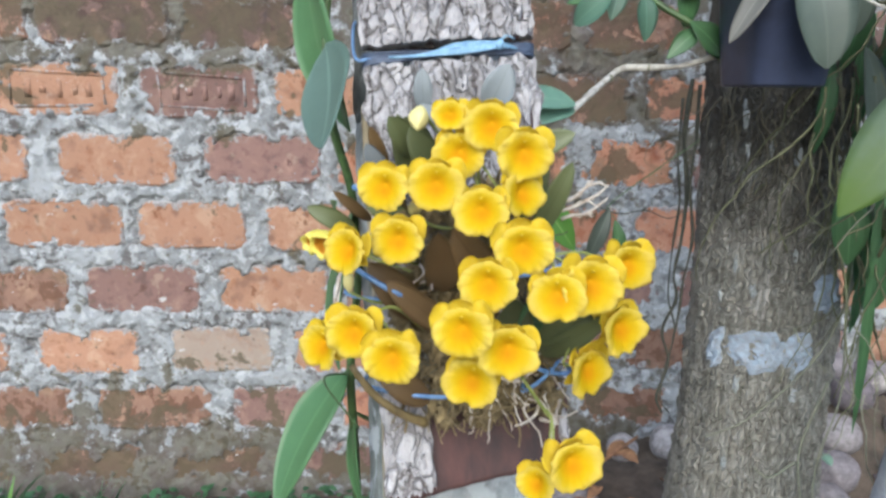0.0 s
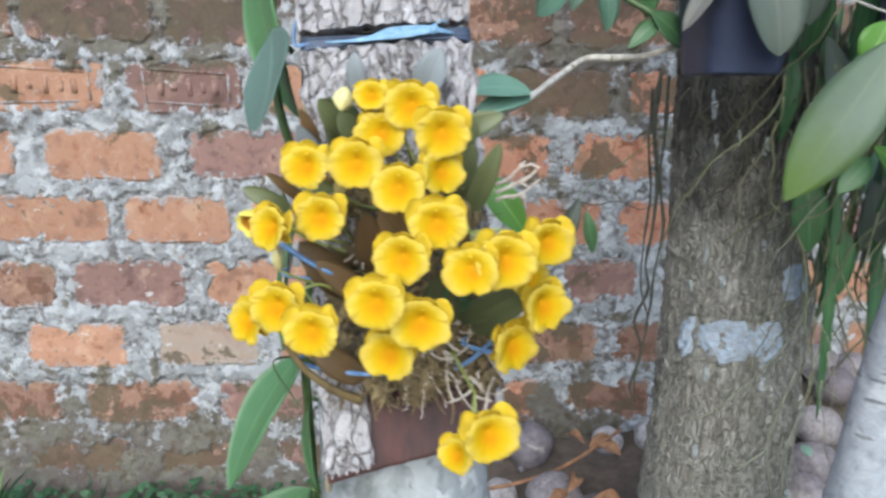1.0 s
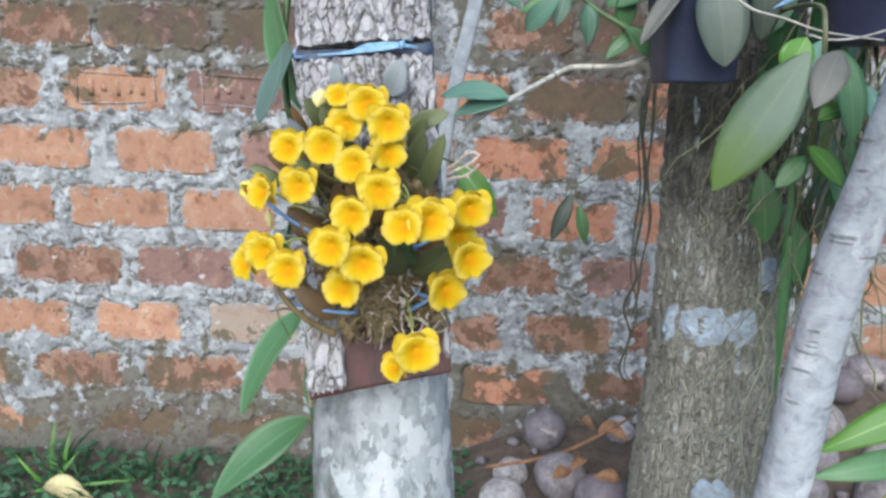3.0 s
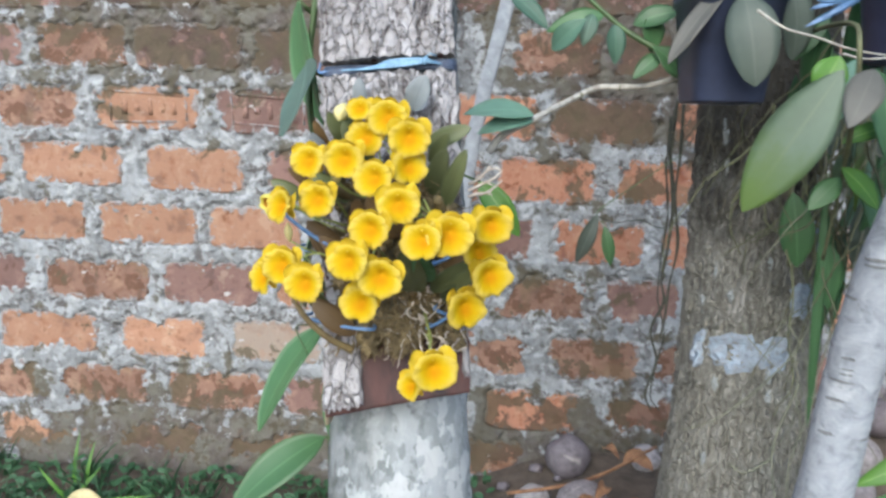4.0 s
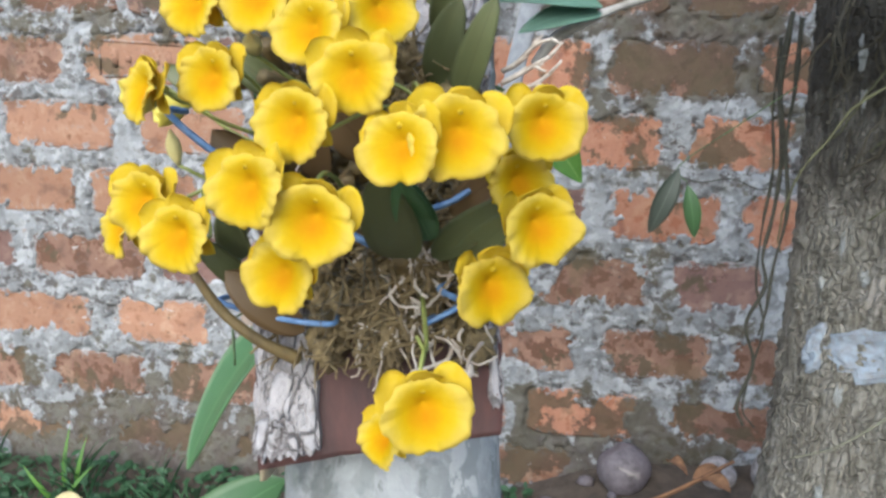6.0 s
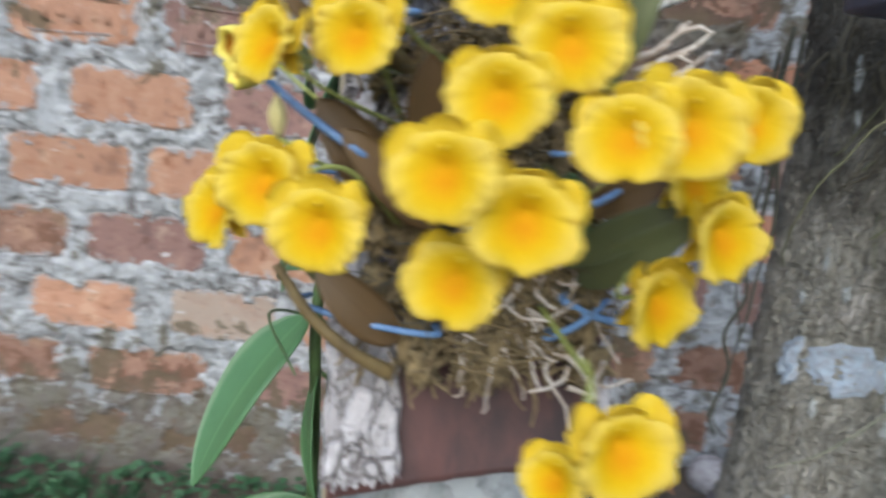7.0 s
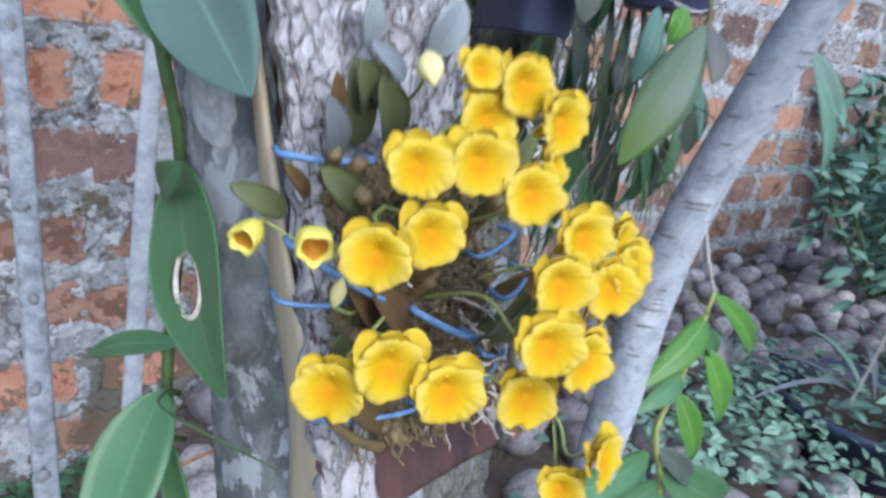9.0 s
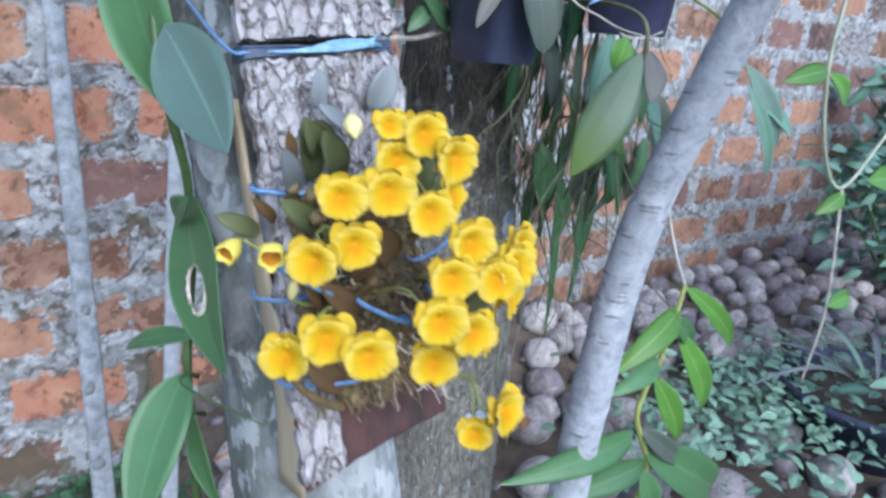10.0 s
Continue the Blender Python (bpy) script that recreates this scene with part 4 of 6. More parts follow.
# racemes: (x, y, z of the throat, turn to the left, tilt down, size, variant)
RACEMES = {
    "top": [
        (0.570, -1.018, 0.738, 10, 5, 0.66, 3), (0.590, -1.022, 0.734, 6, 18, 1.0, 0), (0.575, -1.020, 0.720, 8, 16, 0.95, 1), (0.605, -1.031, 0.721, -4, 22, 1.0, 2),
        (0.563, -1.032, 0.706, 12, 16, 1.02, 3), (0.538, -1.028, 0.704, 18, 14, 0.92, 4), (0.584, -1.040, 0.695, 14, 12, 0.98, 0), (0.605, -1.031, 0.702, -30, 14, 0.92, 1)],
    "side": [
        (0.545, -1.031, 0.679, 12, 16, 0.95, 2), (0.521, -1.033, 0.674, 40, 14, 0.94, 0)],
    "middle": [
        (0.602, -1.054, 0.680, 4, 20, 1.0, 4), (0.586, -1.061, 0.665, 14, 18, 0.98, 0), (0.618, -1.060, 0.659, 14, 14, 0.98, 1), (0.635, -1.055, 0.663, -8, 16, 1.1, 2),
        (0.660, -1.029, 0.666, -20, 24, 1.0, 3)],
    "low": [
        (0.574, -1.070, 0.646, 16, 18, 1.0, 4), (0.595, -1.071, 0.637, 0, 22, 1.02, 0), (0.580, -1.059, 0.617, 16, 16, 0.98, 1)],
    "low_left": [
        (0.524, -1.043, 0.636, 14, 16, 1.0, 2), (0.507, -1.032, 0.625, 40, 14, 0.95, 1), (0.542, -1.054, 0.627, 14, 18, 1.0, 4)],
    "right": [
        (0.660, -1.024, 0.631, -30, 20, 1.1, 0), (0.645, -1.024, 0.608, -36, 22, 1.12, 1), (0.652, -1.014, 0.645, -30, 15, 0.95, 2)],
    "hanging": [
        (0.628, -1.066, 0.578, -18, 14, 1.05, 3), (0.613, -1.058, 0.563, 40, 10, 0.75, 4)],
}
FORMS = [build_flower(k, orchid) for k in range(5)]
placed = [False] * 5


def set_flower(x, y, z, left, down, size, kind):
    m = pose(x, y, z, 0, 0, -left) @ pose(0, 0, 0, down - 24, 0, 0)
    m = m @ pose(0, 0, 0.0014, 0, random.uniform(-9, 9), 0)
    if not placed[kind]:
        placed[kind] = True
        f = FORMS[kind]
        f.matrix_basis = m
    else:
        f = copy_thing(FORMS[kind], m)
    f.scale = (size * 1.04, size * 1.04, size * 1.04)
    return m


for name, row in RACEMES.items():
    for x, y, z, left, down, size, kind in row:
        set_flower(x, y, z, left, down, size, kind)


# ---- stems, leaves and roots of the orchid ----
def leaf_part(parent, base, tip, width, material, name="leaf", normal=(0, -1, 0.25), bend=0.12, fold=0.2, wide=0.5, wave=0.02, thick=0.0008, label="", blunt=0.75):
    return part(name, blade(base, tip, width, normal, bend, fold, thick, wave, wide, None, random.uniform(0, 6), blunt=blunt), material, parent, label)


STARTS = {"top": (0.01, 0.165), "side": (-0.03, 0.13), "middle": (0.02, 0.13), "low": (-0.005, 0.1), "low_left": (-0.03, 0.09), "right": (0.035, 0.1), "hanging": (0.02, 0.065)}
for name, row in RACEMES.items():
    start = on_plank(*STARTS[name], 0.008)
    ends = [Vector(f[:3]) for f in row]
    mean = sum(ends, Vector()) / len(ends) + Vector((0, 0.022, 0.004))
    bend = start.lerp(mean, 0.5) + Vector((0, -0.012, 0.014))
    axis = [start, bend, mean]
    if name == "hanging":
        axis = [start, start.lerp(mean, 0.4) + Vector((0.008, -0.03, 0.0)), mean + Vector((0, 0, 0.018))]
    part("flower_stalk", tube(axis, (0.0011, 0.0007), 7, 14), stem_pale, orchid, "thin yellow-green stalk")
    line = spline(axis, 14)
    for x, y, z, left, down, size, kind in row:
        m = pose(x, y, z, 0, 0, -left) @ pose(0, 0, 0, down - 24, 0, 0)
        back = m @ Vector((0, 0.006 * size, 0.001))
        behind = m @ Vector((0, 0.016 * size, -0.002))
        near = min(line[5:], key=lambda p: (p - behind).length)
        part("pedicel", tube([near, near.lerp(behind, 0.5) + Vector((0, 0, 0.003)), behind, back], (0.0006, 0.0008), 6, 12), stem_pale, orchid)


def ringed(rows, q, centre, close=(True, True)):
    """A skin over rings of (distance along, radius, lobing, phase)."""
    bm = bmesh.new()
    rings = []
    for t, r, lobe, ph in rows:
        ring = []
        for k in range(20):
            a = 2 * math.pi * k / 20
            w = math.sin(5 * a + ph)
            rr = r * (1 + 0.07 * math.sin(3 * a + ph) + lobe * w)
            ring.append(bm.verts.new(Vector(centre) + q @ Vector((rr * math.cos(a), rr * math.sin(a), t + r * lobe * 0.9 * w))))
        rings.append(ring)
    for a, b in zip(rings, rings[1:]):
        for k in range(20):
            bm.faces.new((a[k], a[(k + 1) % 20], b[(k + 1) % 20], b[k]))
    for shut, ring in zip(close, (rings[0][::-1], rings[-1])):
        if shut:
            bm.faces.new(ring)
    return bm


def bud(centre, way, length, width, open_mouth, label):
    """A pear-shaped flower bud on a narrow neck, closed or with a ruffled amber mouth."""
    d = Vector(way).normalized()
    q = d.to_track_quat("Z", "X").to_matrix()
    ph = centre[0] * 900
    if open_mouth:
        prof = [(-0.62, 0.16, 0), (-0.42, 0.3, 0), (-0.28, 0.62, 0), (-0.05, 0.95, 0.02), (0.2, 1.04, 0.05), (0.38, 0.98, 0.09), (0.46, 0.9, 0.12), (0.42, 0.76, 0.1), (0.3, 0.68, 0.05)]
    else:
        prof = [(-0.5, 0.2, 0), (-0.36, 0.56, 0), (-0.12, 0.94, 0.02), (0.1, 1.0, 0.03), (0.28, 0.8, 0.05), (0.4, 0.46, 0.06), (0.46, 0.36, 0.04), (0.56, 0.12, 0)]
    b = part("bud", ringed([(t * length, r * width / 2, lobe, ph) for t, r, lobe in prof], q, centre, (True, not open_mouth)), bud_mat if open_mouth else pale_bud_mat, orchid, label)
    if open_mouth:
        inner = [(0.3, 0.69, 0.05), (0.16, 0.62, 0.02), (-0.02, 0.5, 0), (-0.16, 0.25, 0)]
        part("mouth", ringed([(t * length, r * width / 2, lobe, ph) for t, r, lobe in inner], q, centre, (False, True)), amber_throat, b, "dark amber inside of the bud")
    tail = Vector(centre) - d * length * (0.62 if open_mouth else 0.5)
    root = on_plank(-0.03 if centre[0] < 0.545 else 0.0, min(max(centre[2] - 0.545, 0.05), 0.2), 0.01)
    part("pedicel", tube([tail, tail.lerp(root, 0.4) + Vector((0, -0.004, -0.003)), root], (0.0008, 0.0009), 6, 10), stem_pale, orchid)


bud((0.499, -0.977, 0.667), (-0.7, -0.6, -0.25), 0.017, 0.012, True, "half-open greenish yellow bud")
bud((0.508, -1.011, 0.673), (-0.35, -0.9, -0.2), 0.016, 0.0135, True, "half-open yellow bud")
bud((0.555, -1.006, 0.736), (-0.1, -0.5, -0.6), 0.014, 0.0105, False, "closed pale yellow bud")
bud((0.553, -1.014, 0.691), (0.1, -0.6, 0.5), 0.011, 0.007, False, "small closed pale bud")
bud((0.519, -1.012, 0.652), (0.0, -0.3, 0.8), 0.014, 0.0058, False, "small closed pale bud")

S, G, D, W = leaf_silver, leaf_green, leaf_dark, leaf_brown
for base, tip, w, m in (
    ((0.558, -0.955, 0.739), (0.557, -0.962, 0.761), 0.0111, S), ((0.596, -0.950, 0.739), (0.606, -0.960, 0.764), 0.0183, S),
    ((0.554, -0.965, 0.714), (0.541, -0.985, 0.734), 0.0160, D), ((0.561, -0.962, 0.715), (0.549, -0.980, 0.734), 0.0129, D),
    ((0.536, -0.965, 0.707), (0.530, -0.985, 0.728), 0.0083, W), ((0.528, -0.965, 0.676), (0.511, -0.985, 0.694), 0.0070, W),
    ((0.519, -0.965, 0.670), (0.494, -0.975, 0.685), 0.0114, D), ((0.569, -0.985, 0.639), (0.566, -1.010, 0.674), 0.0182, W),
    ((0.557, -0.985, 0.624), (0.531, -1.005, 0.658), 0.0197, W), ((0.609, -0.965, 0.713), (0.640, -0.980, 0.728), 0.0142, D),
    ((0.613, -0.965, 0.678), (0.624, -0.985, 0.710), 0.0157, D),
):
    leaf_part(orchid, base, tip, w, m, blunt=0.5)
for base, tip, w, m in (
    ((0.623, -0.965, 0.667), (0.638, -0.990, 0.710), 0.0134, D), ((0.607, -0.995, 0.610), (0.604, -1.030, 0.643), 0.0220, D),
    ((0.615, -1.000, 0.624), (0.612, -1.030, 0.642), 0.0138, G), ((0.617, -0.985, 0.609), (0.649, -1.020, 0.638), 0.0134, D),
    ((0.626, -0.985, 0.602), (0.650, -1.025, 0.633), 0.0134, D), ((0.624, -0.985, 0.628), (0.652, -1.015, 0.652), 0.0128, W),
    ((0.540, -0.965, 0.691), (0.528, -0.985, 0.719), 0.0133, S), ((0.553, -0.960, 0.697), (0.544, -0.975, 0.735), 0.0154, D),
    ((0.568, -0.965, 0.699), (0.552, -0.985, 0.728), 0.0181, D), ((0.579, -0.955, 0.727), (0.557, -0.965, 0.742), 0.0099, S),
    ((0.613, -0.965, 0.700), (0.625, -0.985, 0.722), 0.012, D),
):
    leaf_part(orchid, base, tip, w, m, blunt=0.5)
for base, tip, w, m in (
    ((0.553, -0.970, 0.671), (0.527, -0.985, 0.692), 0.0148, D), ((0.593, -0.985, 0.648), (0.575, -1.010, 0.677), 0.0194, W),
    ((0.545, -0.985, 0.587), (0.523, -1.010, 0.616), 0.0116, D), ((0.562, -0.990, 0.574), (0.534, -1.005, 0.601), 0.0173, W),
    ((0.572, -0.985, 0.617), (0.541, -1.010, 0.649), 0.0156, W), ((0.534, -0.985, 0.604), (0.531, -1.000, 0.625), 0.0141, D),
    ((0.618, -1.000, 0.619), (0.613, -1.020, 0.641), 0.0129, G),
):
    leaf_part(orchid, base, tip, w, m, blunt=0.5)

rnd = random.Random(12)
for k in range(16):
    u, v = rnd.uniform(-0.042, 0.044), rnd.uniform(0.065, 0.185)
    a = on_plank(u, v, 0.004)
    b = on_plank(u * 1.15 + rnd.uniform(-0.008, 0.008), v + rnd.uniform(0.004, 0.018), rnd.uniform(0.02, 0.034))
    bm = tube([a, a.lerp(b, 0.3), a.lerp(b, 0.7), b], (0.005, 0.0035), 9, 9, rough=0.25, seed=k)
    part("pseudobulb", bm, bulb_mat, orchid, "wrinkled brown-green pseudobulb")
mat_bm = bmesh.new()
for k in range(210):
    u, v = rnd.gauss(0.004, 0.02), rnd.uniform(0.036, 0.165)
    lump(on_plank(max(-0.04, min(0.042, u)), v, 0.006), (rnd.uniform(0.003, 0.008), rnd.uniform(0.004, 0.011), rnd.uniform(0.003, 0.009)), k, 1.0, 3.5, 3, mat_bm)
part("moss_mat", mat_bm, moss_mat, orchid, "brown moss and dead sheaths")["kind"] = "stuff"


def hair(bm, start, way, length, radius, wander, steps=9, drop=0.0):
    p, d = Vector(start), Vector(way).normalized()
    pts = [p.copy()]
    for _ in range(steps):
        d = (d + Vector((rnd.uniform(-1, 1), rnd.uniform(-1, 1), rnd.uniform(-1, 1) - drop)) * wander).normalized()
        p = p + d * length / steps
        pts.append(p.copy())
    tube(pts, (radius, radius * 0.5), 5, 0, bm)


fine = bmesh.new()
for k in range(320):
    u, v = rnd.gauss(0.003, 0.018), rnd.uniform(0.06, 0.15)
    hair(fine, on_plank(max(-0.045, min(0.045, u)), v, 0.008), (rnd.uniform(-1, 1), rnd.uniform(-0.9, 0.0), rnd.uniform(-1.2, 0.3)), rnd.uniform(0.015, 0.036), rnd.uniform(0.0003, 0.0007), 0.4)
part("root_mass", fine, dark_root, orchid, "dark brown fibrous roots")["kind"] = "stuff"
sheath = bmesh.new()
for k in range(900):
    u, v = rnd.gauss(0.005, 0.02), rnd.uniform(0.034, 0.175)
    hair(sheath, on_plank(max(-0.045, min(0.045, u)), v, rnd.uniform(0.006, 0.018)), (rnd.uniform(-1, 1), rnd.uniform(-0.8, 0.0), rnd.uniform(-1.0, 0.8)), rnd.uniform(0.006, 0.018), rnd.uniform(0.0004, 0.0011), 0.4, 5)
part("sheath_litter", sheath, sheath_mat, orchid, "papery brown dead sheaths")["kind"] = "stuff"
pale = bmesh.new()
for k in range(36):
    u = rnd.uniform(0.002, 0.046)
    hair(pale, on_plank(u, rnd.uniform(0.03, 0.085), 0.014), (rnd.uniform(-0.8, 0.9), rnd.uniform(-0.9, -0.1), rnd.uniform(-1.2, 0.2)), rnd.uniform(0.012, 0.03), rnd.uniform(0.0007, 0.0014), 0.5)
for k in range(7):
    hair(pale, on_plank(rnd.uniform(-0.01, 0.03), 0.05, 0.012), (rnd.uniform(-0.6, 0.6), -0.2, -1), rnd.uniform(0.02, 0.04), 0.0009, 0.6)
for k in range(3):
    p = Vector((0.641, -0.957, 0.676 + 0.005 * k))
    stem = [p, p + Vector((0.006, -0.003, 0.003)), p + Vector((0.013, -0.005, 0.004 + 0.003 * k)), p + Vector((0.02, -0.006, 0.009 + 0.002 * k))]
    tube(stem, (0.0011, 0.0008), 6, 12, pale, 0.3, k)
    for q in (1, 2, 2, 3):
        hair(pale, stem[q], (rnd.uniform(0.2, 1), -0.2, rnd.uniform(-0.4, 1.0)), rnd.uniform(0.004, 0.008), 0.0009, 0.25, 4)
for k in range(6):
    hair(pale, on_plank(rnd.uniform(-0.03, 0.04), rnd.uniform(0.09, 0.13), 0.02), (rnd.uniform(-1, 1), -0.4, rnd.uniform(-0.6, 0.4)), rnd.uniform(0.015, 0.03), 0.0007, 0.4)
part("root_tuft", pale, root_mat, orchid, "pale dry branching roots")["kind"] = "stuff"
part("root", tube([(0.56, -0.992, 0.562), (0.546, -1.0, 0.572), (0.531, -1.003, 0.585), (0.519, -1.004, 0.602)], (0.003, 0.0018), 8, 16, rough=0.2), bulb_mat, orchid, "thick olive-brown aerial root")


# ---- string, slat and sticks ----
def band(v, out0, out1, radius, material, strands, seed, sag=0.0):
    """String wound across the plank at a height, round its edges to the back."""
    t = thing("string_binding", "blue plastic string wound tightly round the bark plank", "string", "string windings", tuple(on_plank(0, v)))
    r = random.Random(seed)
    for k in range(strands):
        dv = r.uniform(-0.0035, 0.0035) if strands > 1 else 0
        o = out0 + r.uniform(0, 0.002)
        pts = [on_plank(-0.05, v + dv, -0.02), on_plank(-0.051, v + dv, -0.01), on_plank(-0.045, v + dv * 0.8, -0.004), on_plank(-0.02, v + dv * 0.6, o), on_plank(0.02, v - dv * 0.5, o), on_plank(0.045, v - dv * 0.8, -0.004), on_plank(0.053, v - dv, -0.01), on_plank(0.05, v - dv, -0.02)]
        part("strand", tube(pts, radius, 6, 44), material, t)
    return t


band(0.2525, -0.004, 0.01, 0.0013, dark_string, 6, 3)
knot = thing("string_binding", "pale blue string knot on the bark plank", "string", "string windings", tuple(on_plank(0.01, 0.257)))
for k in range(6):
    j = k - 2.5
    part("strand", tube([on_plank(-0.036 + 0.005 * k, 0.252, -0.002), on_plank(-0.016 + 0.002 * k, 0.2518 + 0.0006 * j, 0.0022), on_plank(0.004, 0.2524 + 0.0011 * j, 0.0056 + 0.0004 * (k % 2)), on_plank(0.02, 0.253 + 0.001 * j, 0.0058), on_plank(0.031, 0.2532 + 0.0005 * j, 0.0046), on_plank(0.042, 0.2525, -0.003)], 0.00075, 6, 24), pale_blue_string, knot)
part("knot", lump(on_plank(0.03, 0.2535, 0.0055), (0.003, 0.0022, 0.0028), 5, 0.4, 3.0, 2), pale_blue_string, knot)
part("strand", tube([on_plank(0.03, 0.254, 0.006), on_plank(0.034, 0.2575, 0.008), on_plank(0.039, 0.2555, 0.007)], (0.0007, 0.0004), 5, 10), pale_blue_string, knot)
for a, b, r in (
    ((0.519, -0.960, 0.694), (0.556, -0.970, 0.693), 0.0017), ((0.508, -0.997, 0.666), (0.546, -1.003, 0.642), 0.0015), ((0.514, -0.975, 0.635), (0.541, -0.982, 0.634), 0.0012),
    ((0.567, -1.000, 0.632), (0.600, -1.004, 0.615), 0.0017), ((0.611, -0.985, 0.648), (0.644, -0.975, 0.655), 0.0012), ((0.524, -0.990, 0.585), (0.575, -0.996, 0.580), 0.0013),
    ((0.616, -0.995, 0.583), (0.638, -0.982, 0.596), 0.0013), ((0.618, -1.000, 0.631), (0.636, -0.995, 0.641), 0.0013), ((0.621, -0.990, 0.596), (0.647, -0.978, 0.587), 0.0015),
):
    t = thing("string_binding", "blue plastic string stretched across the orchid roots", "string", "string windings", a)
    av, bv = Vector(a), Vector(b)
    part("strand", tube([av + Vector((0.002, 0.012, 0)), av, av.lerp(bv, 0.5) + Vector((0, -0.003, -0.001)), bv, bv + Vector((0, 0.012, 0))], r, 6, 20), blue_string, t)


t = thing("string_binding", "blue plastic string stretched from the plank round the trunk", "string", "string windings", tuple(on_plank(-0.05, 0.255)))
part("strand", tube([on_plank(-0.046, 0.2525, -0.004), on_plank(-0.056, 0.256, -0.012), (0.512, -0.862, 0.795), (0.52, -0.82, 0.8)], 0.0011, 6, 20), blue_string, t)


def flat_stick(name, label, points, width, thick, material, category, face=(0, -1, 0)):
    """A split stick with rounded edges along the points."""
    pts = spline(points, 24)
    bm = bmesh.new()
    rings = []
    for k, p in enumerate(pts):
        d = (pts[min(k + 1, 23)] - pts[max(k - 1, 0)]).normalized()
        s = d.cross(Vector(face)).normalized()
        f = s.cross(d)
        w = (width[0] + (width[1] - width[0]) * k / 23) * (1 + 0.035 * noise.noise(p * 25))
        rings.append([bm.verts.new(p + s * w * math.copysign(abs(math.cos(a)) ** 0.6, math.cos(a)) / 2 + f * thick * math.copysign(abs(math.sin(a)) ** 0.8, math.sin(a)) / 2) for a in [2 * math.pi * q / 12 for q in range(12)]])
    for a, b in zip(rings, rings[1:]):
        for q in range(12):
            bm.faces.new((a[q], a[(q + 1) % 12], b[(q + 1) % 12], b[q]))
    bm.faces.new(rings[0][::-1])
    bm.faces.new(rings[-1])
    bmesh.ops.recalc_face_normals(bm, faces=bm.faces)
    return tagged(part(name, bm, material), label, category)


flat_stick("bamboo_slat", "dry tan bamboo slat tied along the plank edge", [(0.5375, -0.97, 0.497), (0.5355, -0.963, 0.565), (0.5295, -0.944, 0.63), (0.5255, -0.932, 0.68), (0.522, -0.918, 0.74)], (0.033, 0.006), 0.005, bamboo, "slat", (-1, -0.1, 0))
leaning = flat_stick("garden_stick", "grey weathered wooden stick leaning against the brick wall", [(0.5, -0.42, -0.12), (0.507, -0.33, 0.28), (0.522, -0.15, 0.7), (0.535, -0.02, 1.1)], (0.03, 0.03), 0.014, stick_mat, "stick")
rnd = random.Random(77)
stick_line = spline([(0.5, -0.42, -0.12), (0.507, -0.33, 0.28), (0.522, -0.15, 0.7), (0.535, -0.02, 1.1)], 60)
for k in range(4, 58, 5):
    p = stick_line[k] + Vector((rnd.uniform(-0.005, 0.005), -0.0055, rnd.uniform(-0.01, 0.01)))
    part("knot", lump(p, (rnd.uniform(0.006, 0.011), 0.0035, rnd.uniform(0.006, 0.014)), k, 0.7, 2.5, 2), scar_mat, leaning, "dark worn knot")
flat_stick("garden_stick", "upright grey wooden slat behind the trunk", [(0.56, -0.46, -0.08), (0.608, -0.44, 0.6), (0.632, -0.43, 0.772), (0.656, -0.42, 0.88), (0.71, -0.4, 1.15)], (0.022, 0.022), 0.008, pale_stick, "stick")


# ---- climbing vine beside the trunk ----
vine = thing("climbing_vine", "climbing vine with large glossy green leaves beside the trunk", "vine", at=(0.52, -0.87, -0.08))
part("stem", tube([(0.525, -0.86, -0.08), (0.512, -0.85, 0.25), (0.508, -0.85, 0.45), (0.505, -0.853, 0.54), (0.512, -0.85, 0.62), (0.508, -0.862, 0.68), (0.496, -0.872, 0.73), (0.492, -0.86, 0.79), (0.5, -0.85, 0.9), (0.51, -0.84, 1.2)], (0.0037, 0.0028), 10, 70, rough=0.15), stem_green, vine)
part("tendril", tube([(0.505, -0.853, 0.535), (0.49, -0.9, 0.55), (0.52, -0.97, 0.548)], (0.001, 0.0006), 5, 12), stem_green, vine)


def holed_leaf(parent, base, tip, width, normal, hole, size):
    """A leaf blade with an eaten hole and a dry pale rim."""
    bm = blade(base, tip, width, normal, 0.05, 0.12, 0.0009, 0.015, 0.42, None, 1.0, 44, 18)
    uvl = bm.loops.layers.uv.verify()
    gone = []
    for f in bm.faces:
        c = sum((lp[uvl].uv for lp in f.loops), Vector((0, 0))) / len(f.loops)
        if ((c.x - hole[0]) / size[0]) ** 2 + ((c.y - hole[1]) / size[1]) ** 2 < 1:
            gone.append(f)
    rim = [v.co.copy() for f in gone for v in f.verts]
    bmesh.ops.delete(bm, geom=gone, context="FACES")
    ob = part("leaf", bm, leaf_green, parent, "glossy green leaf with an eaten hole")
    mid = sum(rim, Vector()) / len(rim)
    ax = (Vector(tip) - Vector(base)).normalized()
    sx = ax.cross(Vector(normal)).normalized()
    n = sx.cross(ax)
    ring = [mid + sx * math.cos(a) * width * size[0] * 0.98 + ax * math.sin(a) * (Vector(tip) - Vector(base)).length * size[1] * 1.05 - n * 0.001 for a in [2 * math.pi * k / 16 for k in range(17)]]
    part("dry_rim", tube(ring, 0.0014, 6, 40, rough=0.4), root_mat, ob, "pale dried rim")


